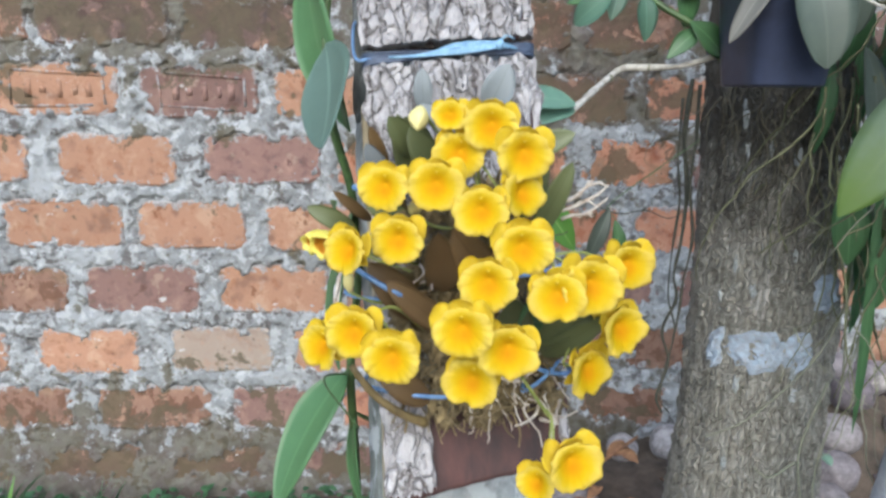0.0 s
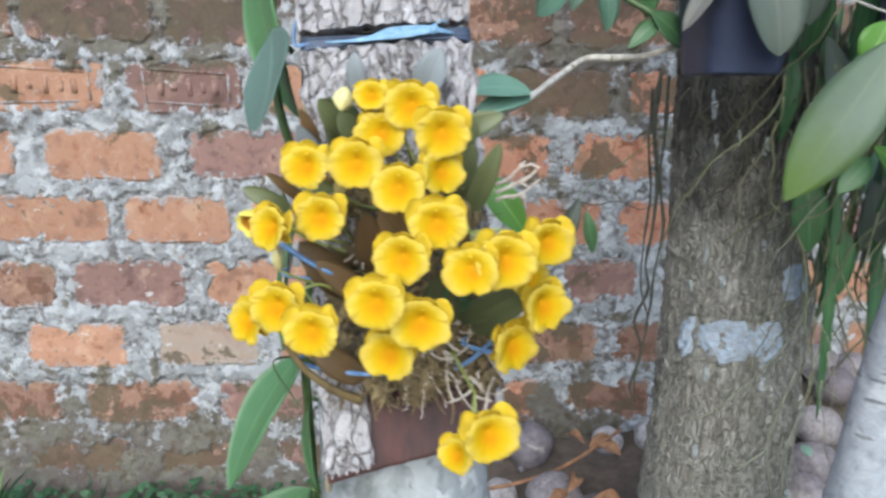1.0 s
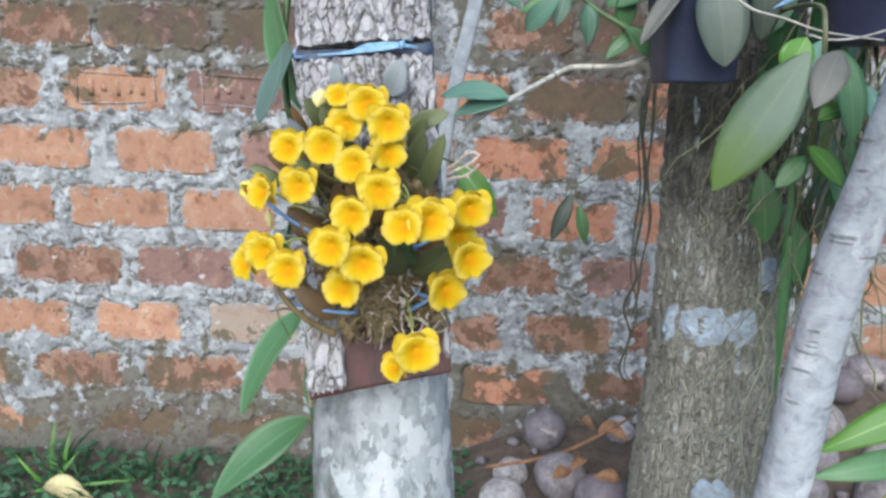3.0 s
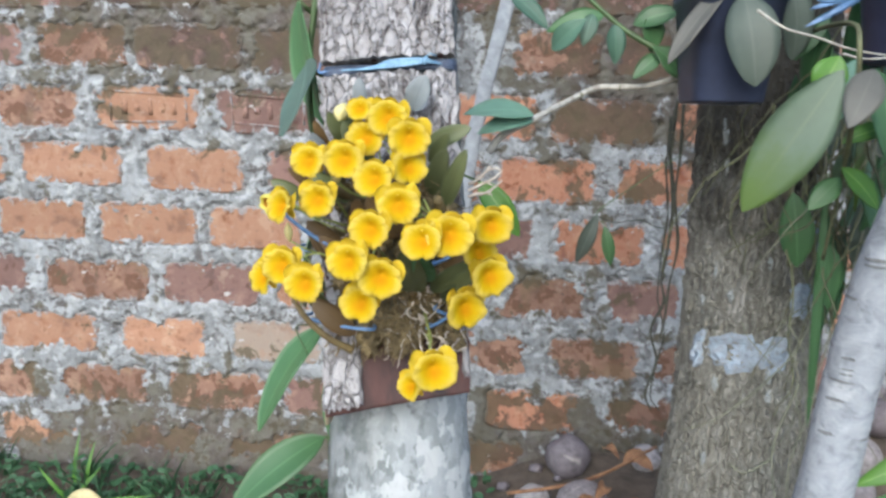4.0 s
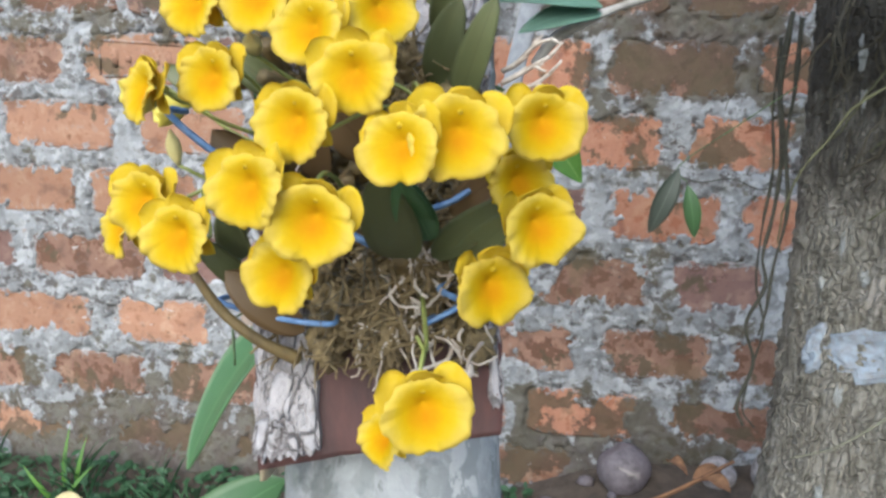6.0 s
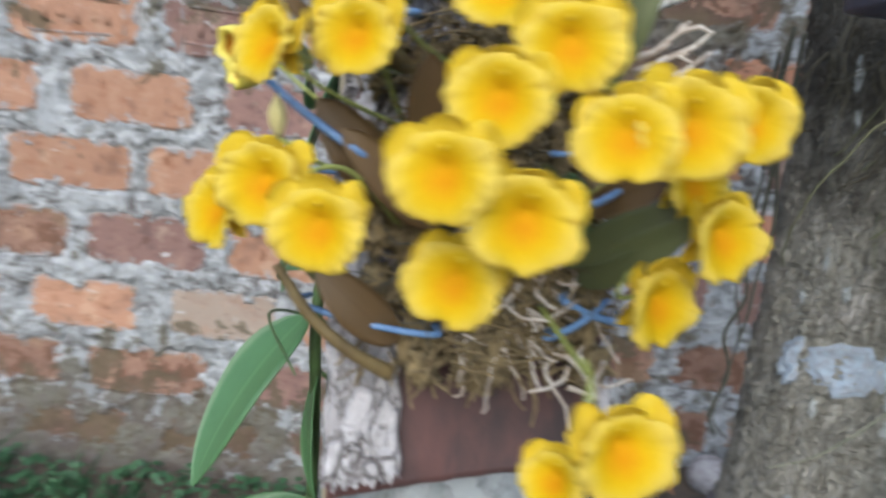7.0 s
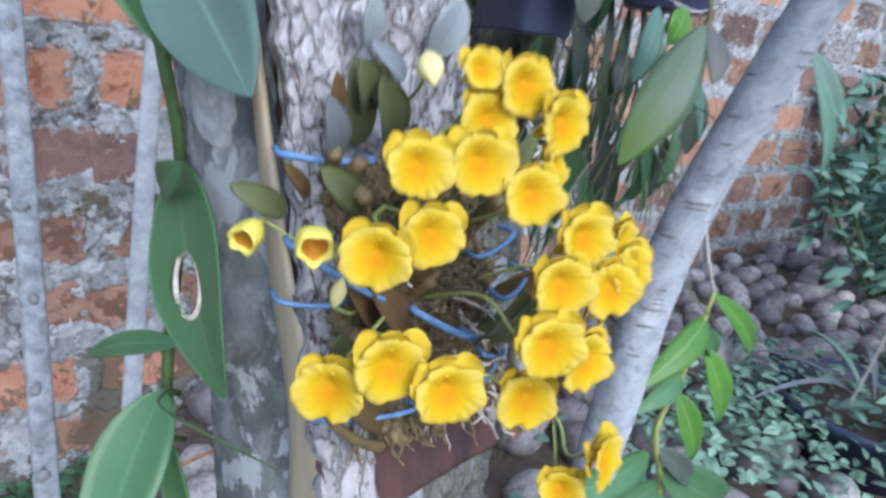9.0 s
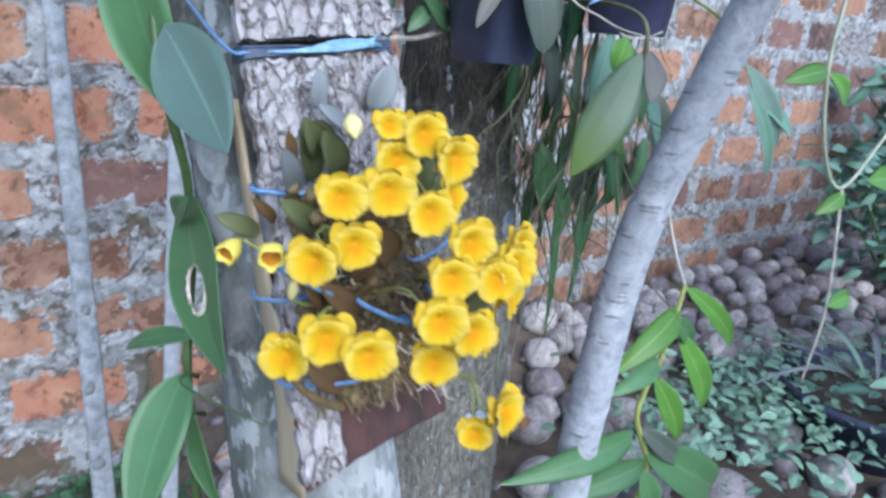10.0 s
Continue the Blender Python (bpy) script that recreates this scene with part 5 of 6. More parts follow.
holed_leaf(vine, (0.51, -0.853, 0.668), (0.499, -0.94, 0.575), 0.058, (-0.94, -0.3, 0.1), (0.58, 0.54), (0.19, 0.13))
for base, tip, w, m, nrm, bend in (
    ((0.494, -0.878, 0.779), (0.505, -0.965, 0.714), 0.046, leaf_pale, (-0.4, -0.9, -0.1), -0.06),
    ((0.478, -0.845, 0.835), (0.5, -0.862, 0.72), 0.052, leaf_green, (-0.8, -0.55, 0.1), 0.08),
    ((0.502, -0.858, 0.538), (0.447, -0.905, 0.455), 0.044, leaf_green, (-0.55, -0.5, 0.45), 0.1),
    ((0.508, -0.865, 0.568), (0.465, -0.812, 0.55), 0.016, leaf_green, (-0.2, -0.6, 0.7), 0.15),
    ((0.512, -0.888, 0.441), (0.429, -0.935, 0.386), 0.04, leaf_green, (-0.1, -0.55, 0.8), 0.12),
    ((0.508, -0.85, 0.5), (0.512, -0.885, 0.43), 0.022, leaf_green, (-0.8, -0.3, 0.2), 0.1),
    ((0.5, -0.862, 0.655), (0.497, -0.892, 0.675), 0.02, leaf_green, (-0.6, -0.6, 0.3), 0.1),
):
    part("petiole", tube([Vector(base) + Vector((0.012, 0.012, -0.012)), base], (0.0022, 0.0016), 6), stem_green, vine)
    leaf_part(vine, base, tip, w, m, "leaf", nrm, bend, 0.16, 0.42, 0.02, 0.0009, "pale green leaf underside" if m is leaf_pale else "")


# ---- hanging pots ----
def square_pot(name, label, at, low, high, height, turn, wall_t=0.003, corner=8, material=pot_plastic):
    """A tapered square nursery pot, hollow, with a rim."""
    t = thing(name, label, "pot", at=at)
    m = pose(*at, 0, 0, turn)
    bm = bmesh.new()
    prof = [(low * 0.97, 0), (low, 0.002), (high, height * 0.88), (high * 1.06, height * 0.885), (high * 1.06, height), (high * 1.06 - 2 * wall_t, height), (high - 2 * wall_t, height * 0.85), (low - 2 * wall_t, 0.006)]
    rings = []
    for s, z in prof:
        ring = []
        for k in range(28):
            a = 2 * math.pi * (k + 0.5) / 28
            c, q = math.cos(a), math.sin(a)
            e = (abs(c) ** corner + abs(q) ** corner) ** (-1 / corner)
            ring.append(bm.verts.new(m @ Vector((c * e * s / 2, q * e * s / 2, z))))
        rings.append(ring)
    for a, b in zip(rings, rings[1:]):
        for k in range(28):
            bm.faces.new((a[k], a[(k + 1) % 28], b[(k + 1) % 28], b[k]))
    bm.faces.new(rings[0][::-1])
    bm.faces.new(rings[-1])
    part("pot_body", bm, material, t)
    part("soil", lump(m @ Vector((0, 0, height * 0.82)), (high * 0.42, high * 0.42, height * 0.12), 3, 0.2, 3), soil, t, "dark damp soil")
    return t


pot = square_pot("hanging_pot", "black square plastic pot hung on the rough trunk", (0.895, -0.695, 0.761), 0.074, 0.094, 0.115, 4, 0.003, 6)
hang = bmesh.new()
tube([(0.85, -0.714, 0.876), (0.92, -0.64, 1.05), (0.99, -0.57, 1.2)], 0.001, 5, 10, hang)
tube([(0.942, -0.714, 0.876), (0.97, -0.64, 1.05), (0.992, -0.57, 1.2)], 0.001, 5, 10, hang)
part("hanger", hang, twig_mat, pot, "thin hanging wire")
for base, tip, w, m, nrm, bend in (
    ((0.894, -0.745, 0.862), (0.906, -0.775, 0.779), 0.05, leaf_dull, (-0.1, -1, 0.15), 0.14),
    ((0.882, -0.73, 0.872), (0.822, -0.76, 0.802), 0.021, leaf_purple, (-0.4, -0.8, 0.4), 0.12),
    ((0.95, -0.71, 0.88), (0.962, -0.72, 0.808), 0.036, leaf_dull, (0.2, -1, 0.1), 0.15),
    ((0.90, -0.71, 0.875), (0.868, -0.72, 0.96), 0.036, leaf_bg, (0, -1, 0.3), 0.2),
    ((0.91, -0.7, 0.875), (0.95, -0.73, 0.965), 0.036, leaf_bg, (0.2, -1, 0.3), 0.2),
):
    leaf_part(pot, base, tip, w, m, "leaf", nrm, bend, 0.18, 0.5, 0.02, 0.001, blunt=0.55)

pot_round = square_pot("hanging_pot", "dark purple plastic pot hanging among vines", (1.074, -0.729, 0.803), 0.092, 0.118, 0.11, 40, 0.003, 2.6, purple_plastic)
part("hanger", tube([(1.02, -0.73, 0.91), (1.01, -0.66, 1.3), (1.02, -0.52, 1.6)], 0.001, 5, 10), twig_mat, pot_round, "thin hanging wire")
for a, b in (((0.99, -0.79, 0.856), (0.936, -0.8, 0.828)), ((0.985, -0.79, 0.858), (0.938, -0.802, 0.843)), ((0.99, -0.792, 0.862), (0.95, -0.805, 0.836))):
    part("rope", blade(a, b, 0.006, (0.1, -1, 0.2), 0.1, 0.2, 0.0006, 0.1, 0.6, None, 1.0), blue_string, pot_round, "frayed blue string end")
part("rope", tube([(1.03, -0.76, 0.87), (0.99, -0.79, 0.857)], 0.0015, 6), blue_string, pot_round, "blue string")
part("rope", tube([(0.99, -0.83, 0.925), (0.96, -0.835, 0.855), (0.93, -0.83, 0.845), (0.945, -0.81, 0.88)], 0.002, 6, 16), blue_string, pot_round, "loose blue string end")
for base, tip, w, m in (((1.0, -0.81, 0.93), (0.99, -0.87, 0.86), 0.03, leaf_dull), ((1.06, -0.8, 0.93), (1.12, -0.86, 0.86), 0.035, leaf_bg), ((1.03, -0.8, 0.93), (1.06, -0.9, 0.9), 0.03, leaf_green)):
    leaf_part(pot_round, base, tip, w, m)

# ---- trailing orchid on the rough trunk: big leaf, hanging roots, twig ----
trail = thing("trailing_plant", "trailing plant with broad grey-green leaves and tangled hanging roots", "plant", at=(0.96, -0.8, 0.8))
part("stem", tube([(0.99, -0.62, 0.84), (0.97, -0.8, 0.83), (0.955, -0.86, 0.8), (0.975, -0.82, 0.74), (1.0, -0.76, 0.68), (1.01, -0.72, 0.6)], (0.0026, 0.0018), 8, 40, rough=0.2), vine_stem, trail)
for base, tip, w, m, nrm, bend in (
    ((0.941, -0.867, 0.783), (0.874, -0.862, 0.663), 0.052, leaf_big, (-0.35, -0.93, 0.1), 0.06),
    ((0.972, -0.853, 0.785), (0.942, -0.89, 0.74), 0.03, leaf_purple, (-0.3, -1, 0.1), 0.1),
    ((0.980, -0.700, 0.668), (0.993, -0.705, 0.586), 0.036, leaf_green, (-0.2, -1, 0.1), 0.1),
    ((1.017, -0.700, 0.62), (1.033, -0.705, 0.541), 0.031, leaf_green, (0.1, -1, 0.1), 0.1),
    ((0.978, -0.800, 0.723), (1.028, -0.800, 0.745), 0.02, leaf_fresh, (0, -0.7, 0.7), 0.1),
    ((0.934, -0.840, 0.764), (0.949, -0.842, 0.797), 0.03, leaf_fresh, (0, -0.9, 0.4), 0.1),
    ((0.985, -0.79, 0.70), (1.02, -0.80, 0.665), 0.025, leaf_fresh, (0.2, -0.9, 0.4), 0.1),
    ((0.99, -0.78, 0.69), (0.96, -0.79, 0.66), 0.022, leaf_green, (-0.2, -0.9, 0.4), 0.1),
    ((1.013, -0.7, 0.69), (1.022, -0.71, 0.40), 0.011, leaf_green, (-0.3, -0.9, 0.1), 0.04),
    ((0.99, -0.78, 0.8), (0.955, -0.8, 0.73), 0.03, leaf_bg, (-0.2, -0.9, 0.1), 0.1),
    ((1.0, -0.80, 0.79), (1.01, -0.83, 0.71), 0.028, leaf_green, (0, -0.9, 0.2), 0.1),
    ((1.03, -0.79, 0.76), (1.06, -0.82, 0.68), 0.03, leaf_bg, (0.2, -0.9, 0.2), 0.1),
    ((1.02, -0.75, 0.69), (1.055, -0.77, 0.61), 0.026, leaf_green, (0.2, -0.9, 0.2), 0.1),
):
    leaf_part(trail, base, tip, w, m, "leaf", nrm, bend, 0.14, 0.5, 0.02, 0.001)
for pts in ([(0.890, -0.800, 0.840), (0.915, -0.800, 0.825), (0.945, -0.800, 0.817), (0.982, -0.800, 0.806), (1.037, -0.800, 0.799)], [(0.960, -0.820, 0.801), (0.978, -0.820, 0.797), (1.003, -0.820, 0.799), (1.027, -0.820, 0.806)]):
    part("twig", tube(pts, (0.0013, 0.001), 6, 30, rough=0.3), twig_mat, trail, "pale bare twig")
rnd = random.Random(21)
roots = bmesh.new()
for k in range(12):
    x = rnd.uniform(0.94, 1.03)
    hair(roots, (x, -0.70 + rnd.uniform(-0.09, 0.06), rnd.uniform(0.66, 0.82)), (rnd.uniform(-0.3, 0.3), rnd.uniform(-0.2, 0.2), -1), rnd.uniform(0.1, 0.3), rnd.uniform(0.0006, 0.0016), 0.42, 18, 0.25)
part("stem_tangle", roots, vine_stem, trail, "thin green-brown hanging stems")["kind"] = "stuff"
wild = bmesh.new()
for k in range(8):
    hair(wild, (rnd.uniform(0.92, 1.03), -0.74 + rnd.uniform(-0.08, 0.05), rnd.uniform(0.45, 0.75)), (rnd.uniform(-0.8, 0.8), rnd.uniform(-0.5, 0.2), -0.6), rnd.uniform(0.06, 0.2), rnd.uniform(0.0005, 0.001), 0.34, 14, 0.2)
part("dry_root_tangle", wild, creeper_mat, trail, "pale dry tangled roots")["kind"] = "stuff"

dark = thing("aerial_roots", "dark twisting aerial roots hanging beside the rough trunk", "roots", at=(0.9, -0.52, 0.75))
for pts, r0 in (
    ([(0.897, -0.500, 0.773), (0.893, -0.500, 0.704), (0.902, -0.500, 0.640), (0.901, -0.500, 0.574), (0.895, -0.500, 0.525), (0.901, -0.500, 0.491), (0.886, -0.500, 0.448), (0.898, -0.500, 0.404), (0.886, -0.500, 0.355), (0.895, -0.500, 0.330)], 0.004),
    ([(0.903, -0.510, 0.766), (0.904, -0.510, 0.698), (0.902, -0.510, 0.642), (0.911, -0.510, 0.576), (0.904, -0.510, 0.517), (0.902, -0.510, 0.471), (0.897, -0.510, 0.439)], 0.0032),
    ([(0.893, -0.485, 0.750), (0.893, -0.485, 0.678), (0.900, -0.485, 0.618), (0.896, -0.485, 0.556), (0.896, -0.485, 0.492), (0.909, -0.485, 0.442), (0.901, -0.485, 0.390), (0.897, -0.485, 0.344), (0.912, -0.485, 0.322)], 0.0024),
):
    part("root", tube(pts, (r0 * 0.75, r0 * 0.4), 7, 70, rough=0.7, seed=r0 * 900), rope_root, dark)
part("root", tube([(0.806, -0.450, 0.604), (0.835, -0.450, 0.596), (0.869, -0.450, 0.601), (0.900, -0.450, 0.590), (0.923, -0.450, 0.601)], (0.001, 0.0007), 6, 24), rope_root, dark, "thin curved tendril")
tangle = bmesh.new()
for k in range(60):
    a = rnd.uniform(-2.95, -0.6)
    r = rnd.uniform(0.088, 0.112)
    hair(tangle, (1.02 + r * math.cos(a), -0.48 + r * math.sin(a), rnd.uniform(0.65, 0.8)), (rnd.uniform(-0.4, 0.4), -0.1, -1), rnd.uniform(0.04, 0.13), rnd.uniform(0.0006, 0.0016), 0.42, 14, 0.3)
part("root_tangle", tangle, dark_root, dark, "matted dark roots below the pot")["kind"] = "stuff"

creeper = thing("dry_creeper", "pale grey-green dry creeper stems across the rough trunk", "creeper", at=(1.06, -0.6, 0.5))
for pts in (
    [(1.075, -0.6, 0.56), (1.05, -0.6, 0.47), (1.01, -0.597, 0.41), (0.96, -0.592, 0.36), (0.92, -0.58, 0.335)],
    [(1.05, -0.61, 0.42), (1.03, -0.605, 0.33), (1.04, -0.605, 0.26), (1.06, -0.6, 0.2)],
    [(1.08, -0.59, 0.65), (1.06, -0.61, 0.52), (1.075, -0.6, 0.4), (1.05, -0.61, 0.3), (1.07, -0.6, 0.15)],
    [(1.03, -0.6, 0.31), (1.0, -0.6, 0.29), (0.98, -0.598, 0.3)],
    [(1.06, -0.62, 0.62), (1.075, -0.62, 0.5), (1.06, -0.62, 0.41)],
):
    part("stem", tube(pts, (0.0017, 0.0009), 6, 36, rough=0.3), creeper_mat, creeper)

curtain = thing("trailing_plant", "hanging dark green leaves and thin stems below the far pot", "plant", at=(1.08, -0.72, 0.8))
rnd = random.Random(41)
for k in range(15):
    x, y, z = rnd.uniform(1.045, 1.15), rnd.uniform(-0.75, -0.66), rnd.uniform(0.64, 0.8)
    w = rnd.uniform(0.02, 0.034)
    leaf_part(curtain, (x, y, z), (x + rnd.uniform(-0.03, 0.04), y + rnd.uniform(-0.03, 0.02), z - rnd.uniform(0.05, 0.11)), w, (leaf_green, leaf_bg, leaf_dull)[k % 3], "leaf", (rnd.uniform(-0.6, 0.4), -0.8, 0.2), 0.12)
for k in range(26):
    x, y, z = rnd.uniform(1.03, 1.13), rnd.uniform(-0.74, -0.5), rnd.uniform(0.62, 0.86)
    w = rnd.uniform(0.011, 0.02)
    leaf_part(curtain, (x, y, z), (x + rnd.uniform(-0.02, 0.02), y + rnd.uniform(-0.03, 0.02), z - rnd.uniform(0.09, 0.2)), w, (weed_leaf, leaf_big, leaf_green)[k % 3], "leaf", (rnd.uniform(-0.8, 0.1), -0.8, 0.2), 0.08)
for k in range(30):
    x, y, z = rnd.uniform(0.97, 1.13), rnd.uniform(-0.68, -0.5), rnd.uniform(0.8, 0.98)
    w = rnd.uniform(0.02, 0.034)
    leaf_part(curtain, (x, y, z), (x + rnd.uniform(-0.04, 0.04), y + rnd.uniform(-0.04, 0.02), z - rnd.uniform(0.05, 0.11)), w, weed_leaf if k % 4 else leaf_dull, "leaf", (rnd.uniform(-0.6, 0.4), -0.8, 0.2), 0.12)
strands = bmesh.new()
for k in range(80):
    hair(strands, (rnd.uniform(1.02, 1.14), rnd.uniform(-0.76, -0.5), rnd.uniform(0.6, 0.87)), (rnd.uniform(-0.25, 0.25), rnd.uniform(-0.2, 0.2), -1), rnd.uniform(0.12, 0.34), rnd.uniform(0.0008, 0.0019), 0.3, 16, 0.2)
part("stem_tangle", strands, vine_stem, curtain, "brown-green hanging vine stems")["kind"] = "stuff"
for k in range(7):
    x = rnd.uniform(1.05, 1.14)
    y = rnd.uniform(-0.75, -0.68)
    part("stem", tube([(x, y, 0.82), (x + rnd.uniform(-0.03, 0.03), y, 0.74), (x + rnd.uniform(-0.03, 0.03), y - 0.01, 0.66), (x + rnd.uniform(-0.04, 0.04), y - 0.01, 0.56)], (0.0016, 0.0009), 6, 24, rough=0.3), vine_stem if k % 2 else creeper_mat, curtain)

twig = thing("flowering_branch", "pale bare twig with a few green leaves before the wall", "branch", at=(0.897, -0.619, 0.784))
part("twig", tube([(0.871, -0.643, 0.795), (0.833, -0.630, 0.782), (0.802, -0.620, 0.780), (0.772, -0.620, 0.778), (0.732, -0.680, 0.758), (0.696, -0.740, 0.739), (0.664, -0.750, 0.721), (0.650, -0.745, 0.703)], (0.0034, 0.0036), 8, 60, rough=0.3), twig_mat, twig)
for x, y, z in ((0.8, -0.62, 0.78), (0.752, -0.65, 0.768), (0.714, -0.71, 0.7485), (0.68, -0.745, 0.73)):
    part("node", lump((x, y, z), (0.0042, 0.0042, 0.0042), x * 90, 0.25, 2.0, 1), creeper_mat, twig, "swollen grey node")
part("twig", tube([(0.875, -0.641, 0.782), (0.842, -0.641, 0.817), (0.798, -0.630, 0.845), (0.754, -0.619, 0.883)], (0.004, 0.003), 8, 24, rough=0.2), stem_green, twig, "green leafy shoot")
for base, tip, w, m, nrm in (
    ((0.869, -0.641, 0.791), (0.832, -0.652, 0.825), 0.03, leaf_green, (0.2, -0.9, 0.3)),
    ((0.828, -0.630, 0.861), (0.833, -0.633, 0.820), 0.028, leaf_green, (0.3, -0.9, 0.2)),
    ((0.717, -0.630, 0.820), (0.750, -0.652, 0.853), 0.026, leaf_dim, (0, -0.9, 0.4)),
    ((0.762, -0.630, 0.861), (0.752, -0.641, 0.826), 0.021, leaf_dim, (0, -0.9, 0.4)),
    ((0.695, -0.745, 0.742), (0.629, -0.790, 0.747), 0.027, leaf_bg, (0.25, -0.6, 0.65)),
    ((0.695, -0.745, 0.738), (0.641, -0.780, 0.727), 0.022, leaf_bg, (0.25, -0.6, 0.65)),
    ((0.776, -0.624, 0.861), (0.710, -0.630, 0.845), 0.026, leaf_green, (0, -0.9, 0.4)),
    ((0.809, -0.630, 0.850), (0.859, -0.641, 0.867), 0.026, leaf_green, (0, -0.9, 0.4)),
    ((0.842, -0.641, 0.817), (0.809, -0.652, 0.790), 0.02, leaf_green, (0, -0.8, 0.5)),
    ((0.787, -0.630, 0.850), (0.792, -0.635, 0.806), 0.024, leaf_dim, (0.2, -0.9, 0.3)),
    ((0.666, -0.630, 0.883), (0.710, -0.652, 0.845), 0.022, leaf_dim, (0, -0.9, 0.4)),
):
    leaf_part(twig, base, tip, w, m, "leaf", nrm, 0.12, 0.2, 0.45)
side_leaf = thing("side_shoot", "short shoot with one bright green leaf behind the bark plank", "shoot", at=(0.625, -0.83, 0.69))
part("stem", tube([(0.6, -0.86, 0.66), (0.618, -0.835, 0.685), (0.644, -0.815, 0.677)], (0.0016, 0.0011), 6, 14), stem_green, side_leaf)
leaf_part(side_leaf, (0.644, -0.815, 0.677), (0.685, -0.825, 0.628), 0.026, leaf_fresh, "leaf", (-0.2, -0.8, 0.55), 0.14, 0.2, 0.45)
sprig = thing("small_sprig", "small two-leaved sprig hanging in front of the brick wall", "sprig", at=(0.8, -0.51, 0.62))
part("stem", tube([(0.9, -0.53, 0.7), (0.85, -0.52, 0.66), (0.797, -0.52, 0.618), (0.81, -0.507, 0.6)], 0.0007, 6, 16), stem_green, sprig)
leaf_part(sprig, (0.797, -0.524, 0.616), (0.772, -0.530, 0.548), 0.022, leaf_dull)
leaf_part(sprig, (0.810, -0.507, 0.598), (0.823, -0.510, 0.542), 0.018, leaf_green)

# ---- plants of the garden beyond the pale trunk ----
shrub = thing("garden_shrub", "young shrub with long fresh green leaves on an arching stem", "shrub", at=(1.12, -0.82, 0.0))
part("stem", tube([(1.1, -0.815, -0.02), (1.1, -0.82, 0.12), (1.131, -0.825, 0.219), (1.090, -0.825, 0.313), (1.097, -0.825, 0.357), (1.116, -0.825, 0.392), (1.134, -0.825, 0.455), (1.143, -0.825, 0.497)], (0.0045, 0.003), 8, 60), stem_pale, shrub)
part("stem", tube([(1.143, -0.825, 0.497), (1.112, -0.825, 0.544), (1.092, -0.820, 0.596), (1.085, -0.820, 0.632)], (0.0026, 0.0015), 7, 24, rough=0.3), twig_mat, shrub, "bare grey shoot tip")
for base, tip, w, m in (
    ((1.144, -0.825, 0.495), (1.323, -0.830, 0.361), 0.03, leaf_fresh),
    ((1.141, -0.825, 0.464), (1.012, -0.845, 0.409), 0.036, leaf_fresh),
    ((1.147, -0.825, 0.428), (1.269, -0.830, 0.266), 0.036, leaf_fresh),
    ((1.112, -0.825, 0.372), (1.182, -0.845, 0.254), 0.034, leaf_fresh),
    ((1.114, -0.825, 0.264), (1.381, -0.830, 0.083), 0.07, leaf_green),
    ((1.086, -0.825, 0.292), (0.863, -0.845, 0.303), 0.04, leaf_green),
    ((1.122, -0.825, 0.238), (0.949, -0.830, 0.239), 0.036, leaf_green),
    ((1.114, -0.825, 0.394), (1.012, -0.845, 0.380), 0.028, leaf_green),
    ((1.128, -0.825, 0.456), (1.192, -0.830, 0.396), 0.026, leaf_green),
    ((1.099, -0.825, 0.297), (1.207, -0.845, 0.210), 0.03, leaf_dull),
    ((1.118, -0.825, 0.228), (1.169, -0.830, 0.117), 0.035, leaf_green),
):
    leaf_part(shrub, base, tip, w, m, "leaf", (-0.45, -0.8, 0.4), 0.14, 0.22, 0.4, 0.03, 0.0009)

vine_r = thing("climbing_vine", "thin pale green climbing vine with small yellowish leaves", "vine", at=(1.0, -1.03, 0.9))
part("stem", tube([(1.02, -1.03, 1.1), (0.995, -1.03, 0.93), (0.982, -1.03, 0.83), (0.98, -1.03, 0.777), (1.005, -1.03, 0.711), (1.051, -1.03, 0.676), (1.114, -1.03, 0.723), (1.2, -1.05, 0.85)], 0.0017, 7, 60), vine_pale, vine_r)
part("stem", tube([(1.051, -1.03, 0.676), (1.07, -1.03, 0.6), (1.1, -1.02, 0.53), (1.13, -1.0, 0.44)], 0.0014, 6, 30), twig_mat, vine_r)
for base, tip, w in (((0.979, -1.030, 0.779), (0.926, -1.030, 0.771), 0.017), ((0.983, -1.030, 0.777), (1.035, -1.030, 0.750), 0.018), ((1.099, -1.030, 0.680), (1.166, -1.030, 0.679), 0.026), ((1.06, -1.03, 0.67), (1.02, -1.03, 0.655), 0.016), ((0.985, -1.03, 0.84), (1.03, -1.03, 0.855), 0.018), ((1.09, -1.025, 0.55), (1.13, -1.03, 0.56), 0.018)):
    leaf_part(vine_r, base, tip, w, leaf_fresh, "leaf", (-0.45, -0.85, 0.3))
shoot = thing("spider_plant", "narrow pale striped hanging leaves", "plant", at=(1.05, -0.9, 0.8))
part("stem", tube([(1.04, -0.8, 0.86), (1.045, -0.88, 0.82), (1.051, -0.912, 0.775)], 0.0015, 6, 10), stem_pale, shoot)
leaf_part(shoot, (1.085, -0.888, 0.78), (1.15, -0.917, 0.69), 0.026, leaf_pale, "leaf", (-0.5, -0.8, 0.3), 0.15)
leaf_part(shoot, (1.06, -0.91, 0.76), (1.12, -0.93, 0.66), 0.016, leaf_bg, "leaf", (-0.5, -0.8, 0.3), 0.15)
leaf_part(shoot, (1.10, -0.90, 0.74), (1.19, -0.91, 0.70), 0.018, leaf_bg, "leaf", (-0.5, -0.7, 0.4), 0.15)


